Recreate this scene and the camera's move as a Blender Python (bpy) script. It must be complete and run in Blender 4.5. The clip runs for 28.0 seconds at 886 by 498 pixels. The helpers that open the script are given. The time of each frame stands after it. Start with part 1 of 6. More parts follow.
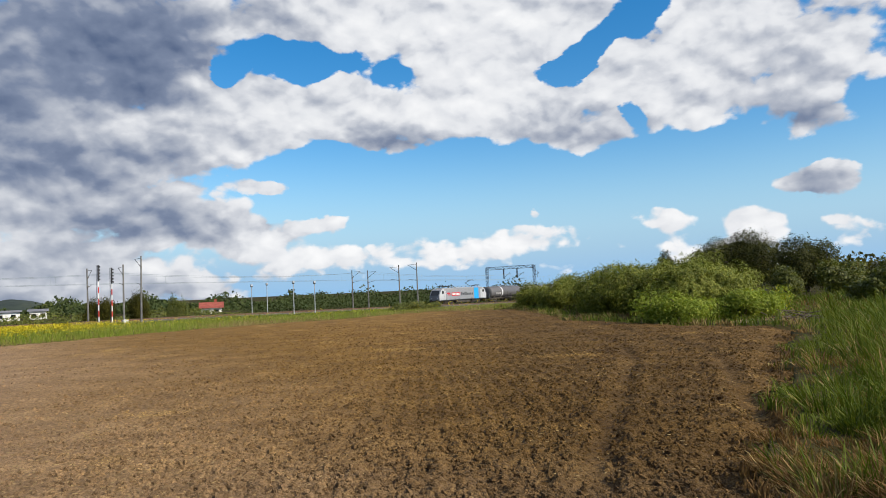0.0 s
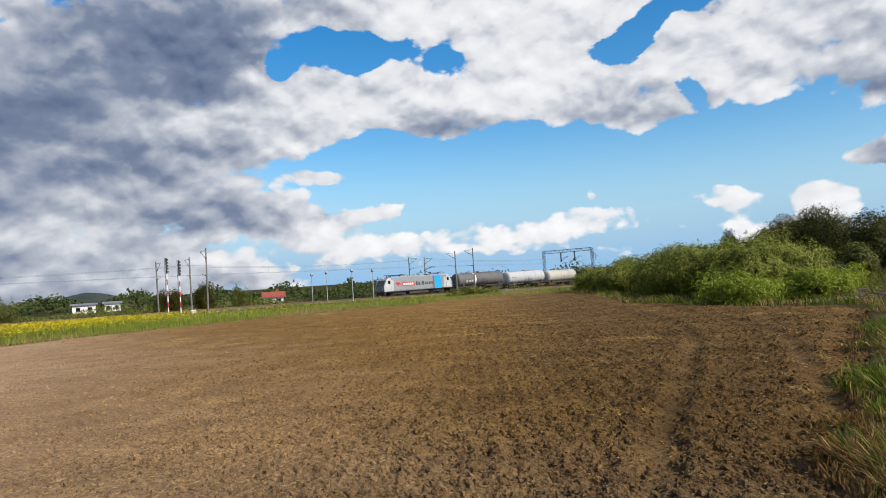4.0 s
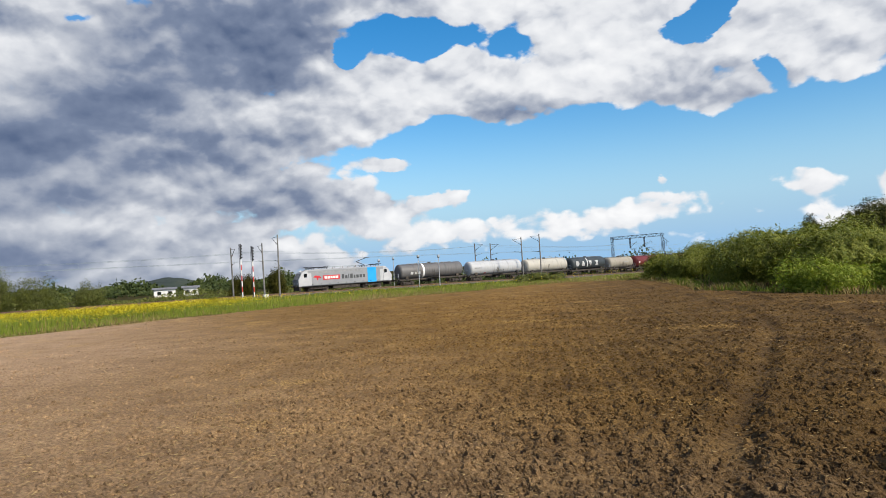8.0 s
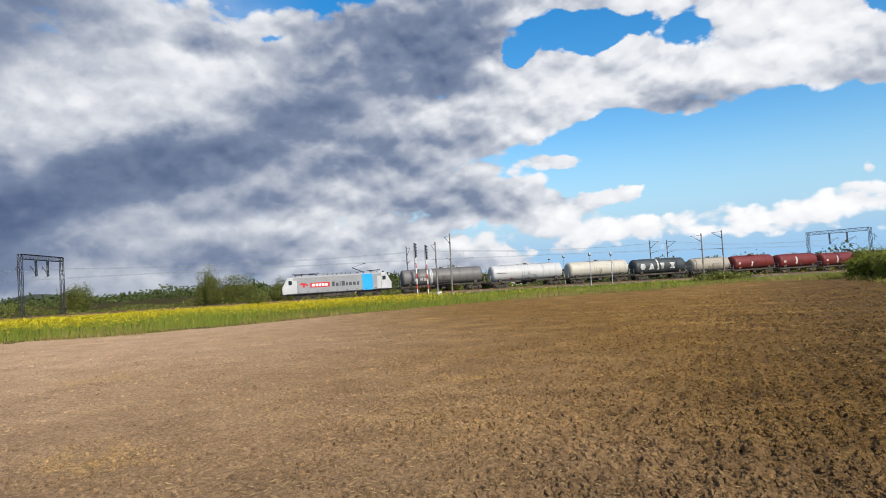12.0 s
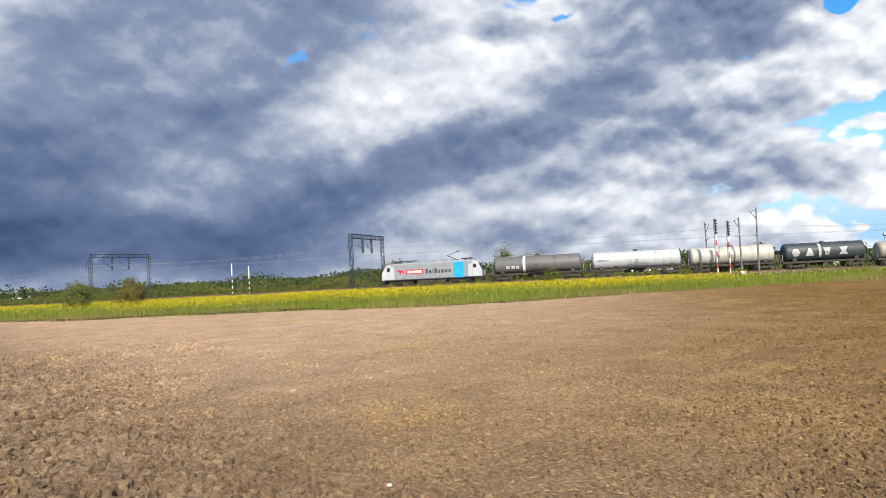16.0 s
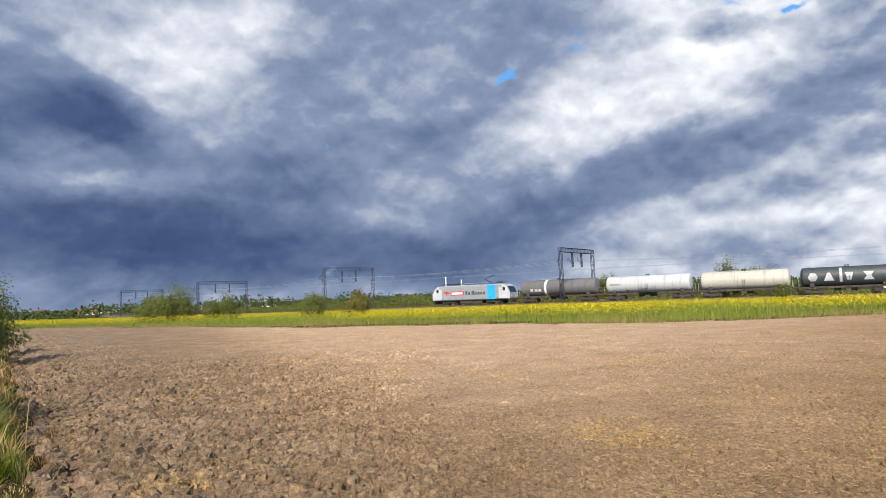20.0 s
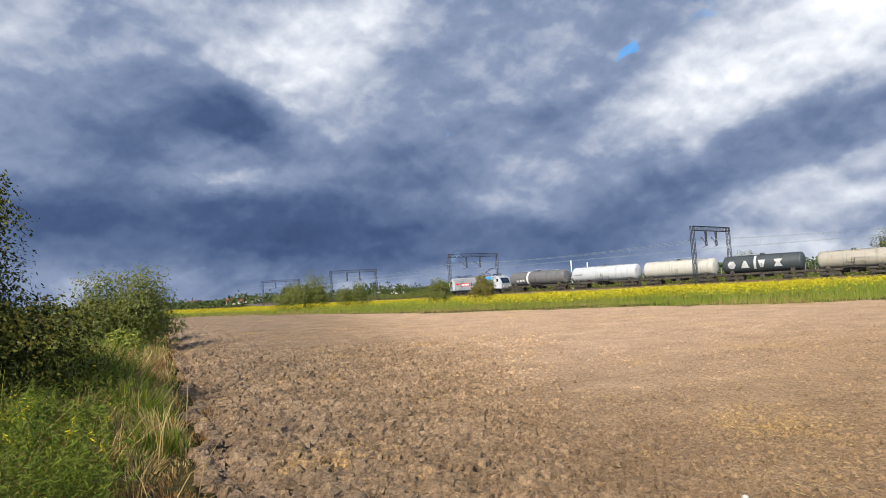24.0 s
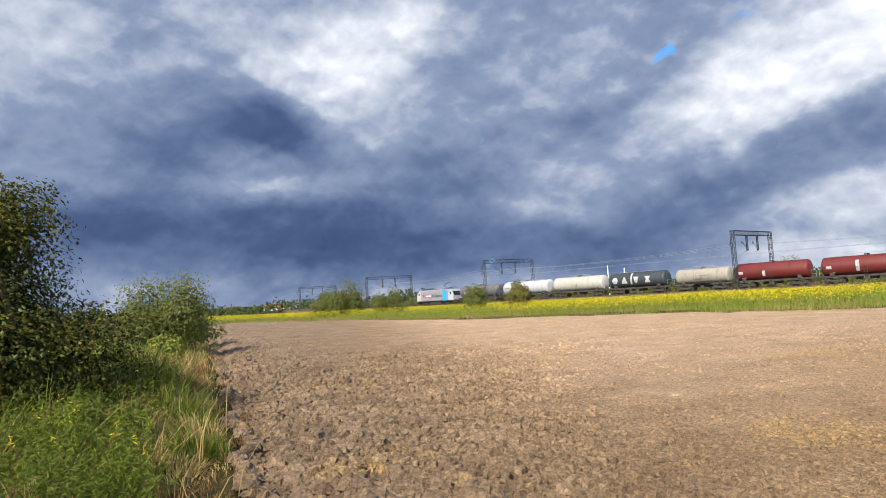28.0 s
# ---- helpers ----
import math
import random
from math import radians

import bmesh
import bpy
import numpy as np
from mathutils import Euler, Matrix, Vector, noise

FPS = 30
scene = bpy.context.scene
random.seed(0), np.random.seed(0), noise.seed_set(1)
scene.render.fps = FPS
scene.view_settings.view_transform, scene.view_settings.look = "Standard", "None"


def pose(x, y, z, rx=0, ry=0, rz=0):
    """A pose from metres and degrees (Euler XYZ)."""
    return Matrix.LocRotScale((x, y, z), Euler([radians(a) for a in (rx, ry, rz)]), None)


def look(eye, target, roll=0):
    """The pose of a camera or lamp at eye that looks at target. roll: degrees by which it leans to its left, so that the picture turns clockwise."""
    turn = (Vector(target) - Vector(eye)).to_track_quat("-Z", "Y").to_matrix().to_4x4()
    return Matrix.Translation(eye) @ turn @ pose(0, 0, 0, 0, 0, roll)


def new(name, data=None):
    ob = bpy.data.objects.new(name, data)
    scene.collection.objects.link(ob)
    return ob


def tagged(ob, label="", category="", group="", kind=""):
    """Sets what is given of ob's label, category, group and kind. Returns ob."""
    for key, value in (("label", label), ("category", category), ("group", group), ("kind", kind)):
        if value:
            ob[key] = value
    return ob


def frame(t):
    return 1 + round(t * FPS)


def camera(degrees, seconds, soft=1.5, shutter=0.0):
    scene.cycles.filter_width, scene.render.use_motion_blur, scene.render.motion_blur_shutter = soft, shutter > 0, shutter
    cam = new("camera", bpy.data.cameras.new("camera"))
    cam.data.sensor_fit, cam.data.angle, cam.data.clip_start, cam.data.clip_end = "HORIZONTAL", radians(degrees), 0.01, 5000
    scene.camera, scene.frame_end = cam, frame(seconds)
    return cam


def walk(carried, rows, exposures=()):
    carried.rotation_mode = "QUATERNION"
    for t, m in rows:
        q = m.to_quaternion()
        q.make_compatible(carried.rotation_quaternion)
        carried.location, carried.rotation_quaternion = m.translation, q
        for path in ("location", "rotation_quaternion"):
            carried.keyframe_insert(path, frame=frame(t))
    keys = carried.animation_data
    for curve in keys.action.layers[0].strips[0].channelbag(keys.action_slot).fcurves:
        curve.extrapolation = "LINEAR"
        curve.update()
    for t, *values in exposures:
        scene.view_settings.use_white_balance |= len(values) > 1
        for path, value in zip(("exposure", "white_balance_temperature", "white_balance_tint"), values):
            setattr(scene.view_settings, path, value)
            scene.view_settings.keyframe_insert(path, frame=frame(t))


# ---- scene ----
EYE = 1.7
cam = camera(66.0, 28.0, soft=0.5)
# seconds, yaw, pitch and roll of the camera, turned by hand on one spot
TURNS = [
    (0.0, 0.76, 3.29, 2.54),
    (0.5, 1.53, 2.36, 3.01),
    (1.0, 2.01, 2.58, 3.13),
    (1.5, 2.00, 2.94, 3.01),
    (2.0, 2.08, 2.81, 3.60),
    (2.5, 2.07, 2.85, 3.68),
    (3.0, 2.79, 2.91, 3.13),
    (3.5, 4.20, 2.30, 3.36),
    (5.5, 7.31, 2.49, 4.15),
    (6.0, 7.27, 2.44, 4.23),
    (6.5, 8.12, 2.16, 3.84),
    (7.0, 9.34, 1.49, 3.39),
    (7.5, 10.09, 1.46, 3.83),
    (8.0, 11.06, 1.52, 3.63),
    (8.5, 12.95, 1.95, 3.23),
    (9.0, 14.40, 1.81, 3.10),
    (9.5, 15.97, 1.79, 3.33),
    (10.0, 17.65, 1.81, 3.39),
    (10.5, 19.70, 1.56, 3.35),
    (11.0, 21.98, 1.94, 3.54),
    (11.5, 23.57, 2.04, 3.69),
    (13.5, 32.90, 3.32, 2.75),
    (14.0, 36.22, 3.09, 3.31),
    (14.5, 39.35, 1.93, 4.09),
    (15.0, 41.11, 2.08, 3.63),
    (15.5, 44.08, 1.28, 3.15),
    (16.0, 49.42, 1.75, 2.99),
    (16.5, 53.47, 1.99, 2.77),
    (17.0, 56.80, 1.69, 2.83),
    (17.5, 59.14, 2.06, 1.87),
    (18.0, 59.81, 2.24, 2.01),
    (18.5, 60.45, 2.35, 1.85),
    (19.0, 63.91, 3.93, 0.23),
    (19.5, 67.02, 2.94, 2.45),
    (20.0, 66.89, 3.74, 2.41),
    (20.5, 68.68, 3.01, 2.93),
    (21.0, 70.40, 1.96, 3.70),
    (21.5, 71.41, 2.81, 3.81),
    (22.0, 73.24, 2.98, 3.99),
    (22.5, 74.85, 2.96, 4.21),
    (24.5, 77.81, 2.99, 3.27),
    (25.0, 78.29, 3.02, 3.05),
    (25.5, 78.85, 3.26, 3.29),
    (26.0, 79.37, 3.50, 4.02),
    (26.5, 79.29, 3.86, 4.20),
    (27.0, 79.69, 3.86, 3.94),
    (27.5, 80.14, 4.06, 3.76),
    (28.0, 80.28, 3.72, 3.71),
]
walk(cam, [(t, pose(0, 0, EYE, 90 + pitch, roll, yaw)) for t, yaw, pitch, roll in TURNS],
     exposures=[(0, 0.05), (10, 0.08), (14, 0.26), (17, 0.42), (22, 0.42), (25, 0.48), (28, 0.55)])
# ---- light ----
SUN_BEARING, SUN_HEIGHT = 122, 39   # degrees clockwise from +y, degrees over the horizon
sun = new("sun", bpy.data.lights.new("sun", "SUN"))
sun.data.energy, sun.data.angle, sun.data.color = 5.0, radians(0.6), (1.0, 0.90, 0.74)
_b, _h = radians(SUN_BEARING), radians(SUN_HEIGHT)
sun.matrix_world = look((200 * math.sin(_b), 200 * math.cos(_b), 180), (200 * math.sin(_b) - math.sin(_b) * math.cos(_h), 200 * math.cos(_b) - math.cos(_b) * math.cos(_h), 180 - math.sin(_h)))
world = bpy.data.worlds.new("sky")
scene.world = world
world.use_nodes = True
WT = world.node_tree
WT.nodes.clear()


class Graph:
    """Short hands for building a node tree."""

    def __init__(self, tree):
        self.t = tree

    def put(self, socket, value):
        if isinstance(value, bpy.types.NodeSocket):
            self.t.links.new(value, socket)
        else:
            socket.default_value = value

    def node(self, kind, **sets):
        n = self.t.nodes.new("ShaderNode" + kind)
        for k, v in sets.items():
            setattr(n, k, v)
        return n

    def math(self, op, a, b=0.0, c=0.0, clamp=False):
        n = self.node("Math", operation=op, use_clamp=clamp)
        for i, v in enumerate((a, b, c)):
            self.put(n.inputs[i], v)
        return n.outputs[0]

    def vec(self, op, a, b=(0, 0, 0), scale=None):
        n = self.node("VectorMath", operation=op)
        self.put(n.inputs[0], a)
        self.put(n.inputs[1], b)
        if scale is not None:
            self.put(n.inputs["Scale"], scale)
        return n.outputs["Value"] if op in ("LENGTH", "DOT_PRODUCT") else n.outputs[0]

    def step(self, v, lo, hi, a=0.0, b=1.0):
        n = self.node("MapRange", interpolation_type="SMOOTHSTEP")
        for i, x in enumerate((v, lo, hi, a, b)):
            self.put(n.inputs[i], x)
        return n.outputs[0]

    def noise(self, v, scale, detail=6.0, rough=0.55, colour=False, distort=0.0):
        n = self.node("TexNoise")
        self.put(n.inputs["Vector"], v)
        n.inputs["Scale"].default_value, n.inputs["Detail"].default_value = scale, detail
        n.inputs["Roughness"].default_value, n.inputs["Distortion"].default_value = rough, distort
        return n.outputs["Color"] if colour else n.outputs[0]

    def ramp(self, v, stops):
        n = self.node("ValToRGB")
        e = n.color_ramp.elements
        e[0].position, e[0].color = stops[0][0], (*stops[0][1], 1)
        e[1].position, e[1].color = stops[-1][0], (*stops[-1][1], 1)
        for p, c in stops[1:-1]:
            e.new(p).color = (*c, 1)
        self.put(n.inputs[0], v)
        return n.outputs[0]

    def mix(self, f, a, b, blend="MIX"):
        n = self.node("Mix", data_type="RGBA", blend_type=blend)
        self.put(n.inputs[0], f)
        self.put(n.inputs[6], a if isinstance(a, bpy.types.NodeSocket) else (*a, 1))
        self.put(n.inputs[7], b if isinstance(b, bpy.types.NodeSocket) else (*b, 1))
        return n.outputs[2]


# Clouds of the day, laid one over the other: bearing (left of +y) and height of each mass, its half width and half height
# in degrees, its lean, the cover it brings, how light it is, and how fully it hides what lies behind.
GREY_SHELF = [
    (29.3, 9, 17, 15, 0, 1.25, 0.56, 1), (-8, 19.5, 30, 7, 0, 1.2, 0.72, 1.2), (98, 12, 54, 70, 0, 1.4, 0.42, 1.2),
    (25.9, 19.1, 9.2, 4.0, 0, 1.2, 0.35, 1), (33.9, 14.5, 3.1, 1.9, -6, 1.1, 0.42, 0.8), (13.7, 22.1, 5.6, 1.9, -2, 1.0, 0.48, 0.8), (31.7, 17.9, 1.5, 1.7, -27, 1, 0.72, 0.6), (16.2, 14.5, 7.7, 3.3, -1, 1.15, 0.76, 1),
    (22.3, 15.8, 2.5, 1.3, -3, 1, 0.72, 0.5), (24.8, 13.4, 8.2, 1.5, -3, 1.1, 0.7, 0.8), (31.1, 11.4, 6.3, 1.2, -9, 1, 0.5, 0.7),
]
LILAC_BANKS = [
    (25.7, 8.8, 10.0, 1.3, -6, 1.1, 0.64, 0.7), (24.6, 6.5, 7.3, 1.3, -5, 1.1, 0.47, 0.7), (32.9, 4.2, 4.5, 2.0, 0, 1.1, 0.7, 0.8), (32.9, 1.5, 5.6, 1.0, 2, 0.95, 0.66, 0.8), (23.8, 2.3, 10.2, 1.3, 2, 0.9, 0.74, 0.8),
]
BLUE_GAPS = [
    (-6.6, 7.6, 25.7, 3.3, 4, 0.0, 0.7, 1), (9.4, 10.0, 3.8, 2.1, -18, 0.0, 0.7, 1), (15.5, 7.4, 5.4, 1.1, 1, 0.12, 0.7, 1), (-19.1, 7.3, 12.5, 2.3, 5, 0.02, 0.7, 1), (11.9, 18.7, 8.2, 1.9, 7, 0.0, 0.6, 1),
    (18.3, 17.7, 1.6, 1.0, -2, 0.1, 0.6, 1), (4.1, 17.0, 1.7, 1.1, 2, 0.1, 0.6, 1), (-2.5, 20.1, 1.2, 0.9, 4, 0.2, 0.6, 0.9), (-16.5, 20.6, 2.6, 1.9, 9, 0.05, 0.6, 1), (-11.9, 18.6, 3.5, 1.3, -33, 0.1, 0.6, 1),
]
BLUE_RIFTS = [
    (-9.7, 17.0, 1.9, 1.2, 6, 0.1, 0.6, 1), (-15.6, 13.6, 1.0, 1.6, 7, 0.2, 0.6, 1),
]
WHITE_HEAPS = [
    (0.3, 21.0, 12.1, 2.4, 3, 1.2, 0.83, 1), (-1.8, 16.0, 7.2, 3.2, 3, 1.2, 0.81, 1), (8.2, 16.3, 2.4, 1.4, 1, 1.1, 0.81, 1), (4.6, 12.2, 5.3, 1.6, 2, 1.1, 0.5, 0.9), (-11.0, 12.1, 6.4, 2.0, 5, 1.15, 0.56, 0.9),
    (2.1, 13.9, 2.9, 0.9, 2, 1.2, 0.92, 0.7), (-13.0, 13.9, 2.3, 1.8, 6, 1.2, 0.83, 0.7), (-24.1, 15.0, 7.9, 4.5, 10, 1.2, 0.70, 1), (-20.7, 18.5, 2.9, 2.0, 10, 1.2, 0.83, 0.8), (-27.6, 11.3, 4.0, 1.6, 9, 1.2, 0.54, 0.8),
]
LOW_HEAPS = [
    (-6, 2.6, 42, 1.9, 3, 0.74, 0.80, 1),
    (-28.4, 6.6, 3.8, 1.7, 7, 1.1, 0.52, 1), (-29.3, 7.6, 2.1, 0.8, 7, 1.1, 0.78, 0.7), (14.6, 8.7, 3.0, 0.7, 1, 0.9, 0.7, 1), (10.5, 5.9, 2.7, 1.0, -6, 1.05, 0.84, 1), (16.9, 4.6, 4.4, 1.3, 1, 1.0, 0.8, 1),
    (-6.5, 4.2, 4.9, 1.7, 3, 1.05, 0.84, 1), (-7.7, 5.9, 1.0, 0.7, 4, 0.9, 0.8, 0.9), (-17.2, 4.7, 3.2, 1.7, 4, 1.05, 0.82, 1), (-24.1, 3.8, 4.4, 1.8, 5, 1.05, 0.82, 1), (-30.2, 2.9, 2.2, 1.5, 5, 1.0, 0.8, 1),
]
HORIZON_HEAPS = [
    (5.9, 3.2, 6.6, 0.9, 2, 0.84, 0.82, 0.9), (-0.3, 3.2, 4.5, 0.9, 3, 0.86, 0.84, 0.9), (12.5, 2.9, 5.5, 1.1, 2, 0.86, 0.82, 0.9), (-16.1, 9.3, 0.6, 0.4, 6, 0.8, 0.8, 0.9),
]
STORM_EDGE = [
    (66.4, 17.2, 7.2, 5.0, -6, 1.35, 0.44, 1), (68.2, 13.0, 4.1, 2.0, -4, 1.35, 0.3, 0.8), (50.5, 15.2, 13.0, 3.9, -20, 1.3, 0.70, 1), (57.6, 13.3, 6.8, 2.1, -27, 1.35, 0.66, 1), (42.0, 18.7, 5.3, 1.8, -13, 1.35, 0.68, 0.9),
    (43.7, 18.9, 2.6, 1.2, 1, 1.35, 0.36, 0.9), (38.4, 19.5, 1.6, 0.7, 2, 0.45, 0.6, 0.85), (25.3, 12.0, 11.1, 1.9, -2, 1.35, 0.62, 0.8), (36.5, 14.2, 4.8, 1.4, 3, 1.35, 0.36, 0.8),
]
STORM_BAND = [
    (25.0, 16.0, 5.1, 1.3, 6, 1.35, 0.33, 0.8), (48.1, 9.7, 15.1, 2.1, -13, 1.35, 0.29, 1), (32.5, 10.0, 7.6, 1.4, -6, 1.35, 0.38, 0.8), (53.6, 7.1, 11.3, 1.4, -9, 1.35, 0.28, 0.9), (65.6, 6.8, 4.3, 1.4, 0, 1.35, 0.42, 0.7),
    (42.2, 6.7, 9.4, 1.2, -9, 1.35, 0.36, 0.6), (31.5, 3.3, 6.6, 1.8, -6, 1.35, 0.54, 0.8), (38.1, 3.3, 3.8, 1.2, 3, 1.35, 0.5, 0.7), (61.9, 3.8, 9.2, 1.7, 2, 1.35, 0.26, 0.9), (44.8, 2.6, 7.0, 1.2, 3, 1.35, 0.38, 0.8),
]
STORM_TAIL = [
    (22.1, 5.4, 5.8, 1.1, 0, 1.35, 0.42, 0.7), (18.8, 7.0, 5.2, 1.4, 0, 1.35, 0.6, 0.6),
]
STORM_HEART = [
    (71.5, 18.8, 7.5, 5.3, 0, 1.35, 0.51, 0.85), (88.0, 19.0, 8.2, 5.2, -5, 1.3, 0.64, 1), (82.0, 21.5, 5.5, 3.0, -4, 1.3, 0.64, 0.9), (97.7, 18.8, 3.2, 2.7, -8, 1.35, 0.36, 0.8), (93.7, 14.0, 6.4, 2.5, 18, 1.35, 0.05, 1),
    (87.2, 14.1, 4.2, 2.6, -3, 1.35, 0.34, 0.7), (80.8, 9.2, 10.4, 3.7, -10, 1.35, 0.27, 1), (90.6, 10.9, 5.6, 0.6, -5, 1.35, 0.2, 0.7), (88.6, 4.4, 17.2, 3.1, 1, 1.35, -0.08, 1), (70.8, 2.5, 12.2, 1.9, 2, 1.35, 0.19, 1),
]
STORM_FOOT = [
    (92.6, 7.0, 9.7, 1.7, -1, 1.35, -0.12, 0.9), (68.7, 7.4, 6.2, 1.7, -8, 1.35, 0.42, 0.85), (61.3, 12.5, 4.7, 1.8, -26, 1.35, 0.52, 0.7), (60.6, 17.8, 2.2, 0.8, -28, 0.45, 0.5, 0.85), (91.8, 3.6, 2.7, 0.3, 1, 1.35, 0.14, 0.6),
]
STORM_FLANK = [
    (110.0, 20.3, 4.8, 2.1, -7, 1.35, 0.48, 0.8), (104.3, 17.3, 1.6, 2.5, -4, 1.35, 0.55, 0.6), (99.8, 15.8, 4.7, 2.6, -2, 1.35, 0.16, 0.8), (109.0, 14.7, 4.4, 1.8, -4, 1.35, 0.33, 0.8), (111.6, 12.0, 4.2, 2.4, -3, 1.35, 0.28, 0.8),
    (101.7, 12.1, 5.4, 2.2, -1, 1.35, 0.1, 0.8), (105.8, 6.7, 10.1, 3.0, 1, 1.35, -0.04, 0.9), (102.8, 4.2, 2.4, 0.4, 2, 1.35, 0.15, 0.6),
]
_g = Graph(WT)
_dir = _g.node("TexCoord").outputs["Generated"]
_sep = _g.node("SeparateXYZ")
WT.links.new(_dir, _sep.inputs[0])
_x, _y, _z = _sep.outputs
_az = _g.math("MULTIPLY", _g.math("ARCTAN2", _g.math("MULTIPLY", _x, -1.0), _y), 57.2958)
_el = _g.math("MULTIPLY", _g.math("ARCSINE", _z), 57.2958)
_flat = _g.node("CombineXYZ")
_g.put(_flat.inputs[0], _az), _g.put(_flat.inputs[1], _el)
_tall = _g.vec("MULTIPLY", _dir, (1, 1, 1.5))
_warp = _g.vec("SUBTRACT", _g.noise(_tall, 7.0, 5.0, 0.6, colour=True), (.5, .5, .5))
_p = _g.vec("ADD", _flat.outputs[0], _g.vec("MULTIPLY", _warp, (5.5, 3.2, 0)))
_lay = (0.3, 0.72, 0)
for _a, _e, _ra, _re, _lean, _c, _l, _o in GREY_SHELF + LILAC_BANKS + BLUE_GAPS + BLUE_RIFTS + WHITE_HEAPS + LOW_HEAPS + HORIZON_HEAPS + STORM_EDGE + STORM_BAND + STORM_TAIL + STORM_HEART + STORM_FOOT + STORM_FLANK:
    _m = _g.node("TexGradient", gradient_type="SPHERICAL")
    _g.put(_m.inputs[0], _p)
    _t = _m.texture_mapping
    _t.vector_type, _t.translation, _t.rotation, _t.scale = "TEXTURE", (_a, _e, 0), (0, 0, radians(_lean)), (_ra * 1.3, _re * 1.3, 1)
    _lay = _g.mix(_g.math("MULTIPLY", _m.outputs["Fac"], 1.5 * _o * _o), _lay, (_c, _l, 0))
_cut = _g.node("SeparateXYZ")
_g.put(_cut.inputs[0], _lay)
_cover, _bright = _cut.outputs[0], _cut.outputs[1]


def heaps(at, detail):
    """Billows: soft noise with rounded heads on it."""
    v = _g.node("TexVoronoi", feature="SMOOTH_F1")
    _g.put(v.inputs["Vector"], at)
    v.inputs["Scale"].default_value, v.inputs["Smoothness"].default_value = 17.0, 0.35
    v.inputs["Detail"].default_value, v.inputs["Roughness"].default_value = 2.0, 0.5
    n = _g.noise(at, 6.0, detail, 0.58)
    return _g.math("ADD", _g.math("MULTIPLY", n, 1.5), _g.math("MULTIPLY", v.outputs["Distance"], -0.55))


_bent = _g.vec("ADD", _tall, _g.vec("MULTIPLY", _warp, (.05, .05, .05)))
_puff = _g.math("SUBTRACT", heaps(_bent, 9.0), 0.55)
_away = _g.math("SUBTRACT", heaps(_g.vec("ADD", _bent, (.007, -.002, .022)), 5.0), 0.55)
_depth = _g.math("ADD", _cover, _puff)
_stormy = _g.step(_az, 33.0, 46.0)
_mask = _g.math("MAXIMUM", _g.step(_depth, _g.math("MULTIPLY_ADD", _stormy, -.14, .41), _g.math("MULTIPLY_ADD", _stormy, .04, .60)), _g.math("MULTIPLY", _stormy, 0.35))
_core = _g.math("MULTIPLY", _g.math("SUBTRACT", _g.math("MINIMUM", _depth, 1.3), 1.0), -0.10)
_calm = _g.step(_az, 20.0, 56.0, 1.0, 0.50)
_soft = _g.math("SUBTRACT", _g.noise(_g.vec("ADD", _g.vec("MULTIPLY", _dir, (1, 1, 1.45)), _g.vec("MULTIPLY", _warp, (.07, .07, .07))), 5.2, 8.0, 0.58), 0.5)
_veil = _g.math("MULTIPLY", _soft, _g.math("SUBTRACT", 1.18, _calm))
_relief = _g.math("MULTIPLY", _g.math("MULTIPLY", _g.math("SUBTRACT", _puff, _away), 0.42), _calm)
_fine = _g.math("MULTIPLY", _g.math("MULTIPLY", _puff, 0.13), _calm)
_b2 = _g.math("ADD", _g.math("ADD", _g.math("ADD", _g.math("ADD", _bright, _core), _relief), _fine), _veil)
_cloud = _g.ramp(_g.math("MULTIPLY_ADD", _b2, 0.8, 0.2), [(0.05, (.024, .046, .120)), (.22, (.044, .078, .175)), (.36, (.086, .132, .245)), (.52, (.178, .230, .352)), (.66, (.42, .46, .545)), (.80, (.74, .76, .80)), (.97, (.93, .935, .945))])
_grey = _g.node("HueSaturation")
_g.put(_grey.inputs["Saturation"], _g.step(_az, 24.0, 58.0, 0.9, 0.93)), _g.put(_grey.inputs["Color"], _cloud)
_sky = _g.node("TexSky", sky_type="NISHITA", sun_disc=False, sun_elevation=_h, sun_rotation=_b)
_hsv = _g.node("HueSaturation")
_hsv.inputs["Saturation"].default_value, _hsv.inputs["Value"].default_value = 1.55, 0.155
WT.links.new(_sky.outputs[0], _hsv.inputs["Color"])
_clear = _g.mix(_g.step(_el, -1.0, 12.0), (.30, .53, .80), _hsv.outputs[0])
_bg = _g.node("Background")
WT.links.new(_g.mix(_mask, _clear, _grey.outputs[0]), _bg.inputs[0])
WT.links.new(_bg.outputs[0], _g.node("OutputWorld").inputs[0])
# ---- plan ----
PHI = radians(38.1)                       # bearing (to the left of +y) of the railway's nearest point
EU = Vector((-math.cos(PHI), -math.sin(PHI), 0))
EV = Vector((-math.sin(PHI), math.cos(PHI), 0))


def rail_v(u):
    """Distance of the running track's middle line from the camera's side; the line bends away at both ends."""
    return 116.05 + 11.18e-4 * u * u


def rail_z(u):
    return -0.7 - 7e-5 * (u - 40) ** 2 if u < 150 else -0.7 - 7e-5 * 110 ** 2


def plan(u, v, z=0.0):
    p = float(u) * EU + float(v) * EV
    return Vector((p.x, p.y, float(z)))


def rail(u, dv=0.0, z=0.0):
    """A point beside the track: dv metres beyond its middle line, z metres over the rail."""
    s = 2 * 11.18e-4 * u
    n = Vector((-s, 1)).normalized()
    return plan(u + n.x * dv, rail_v(u) + n.y * dv, rail_z(u) + z)


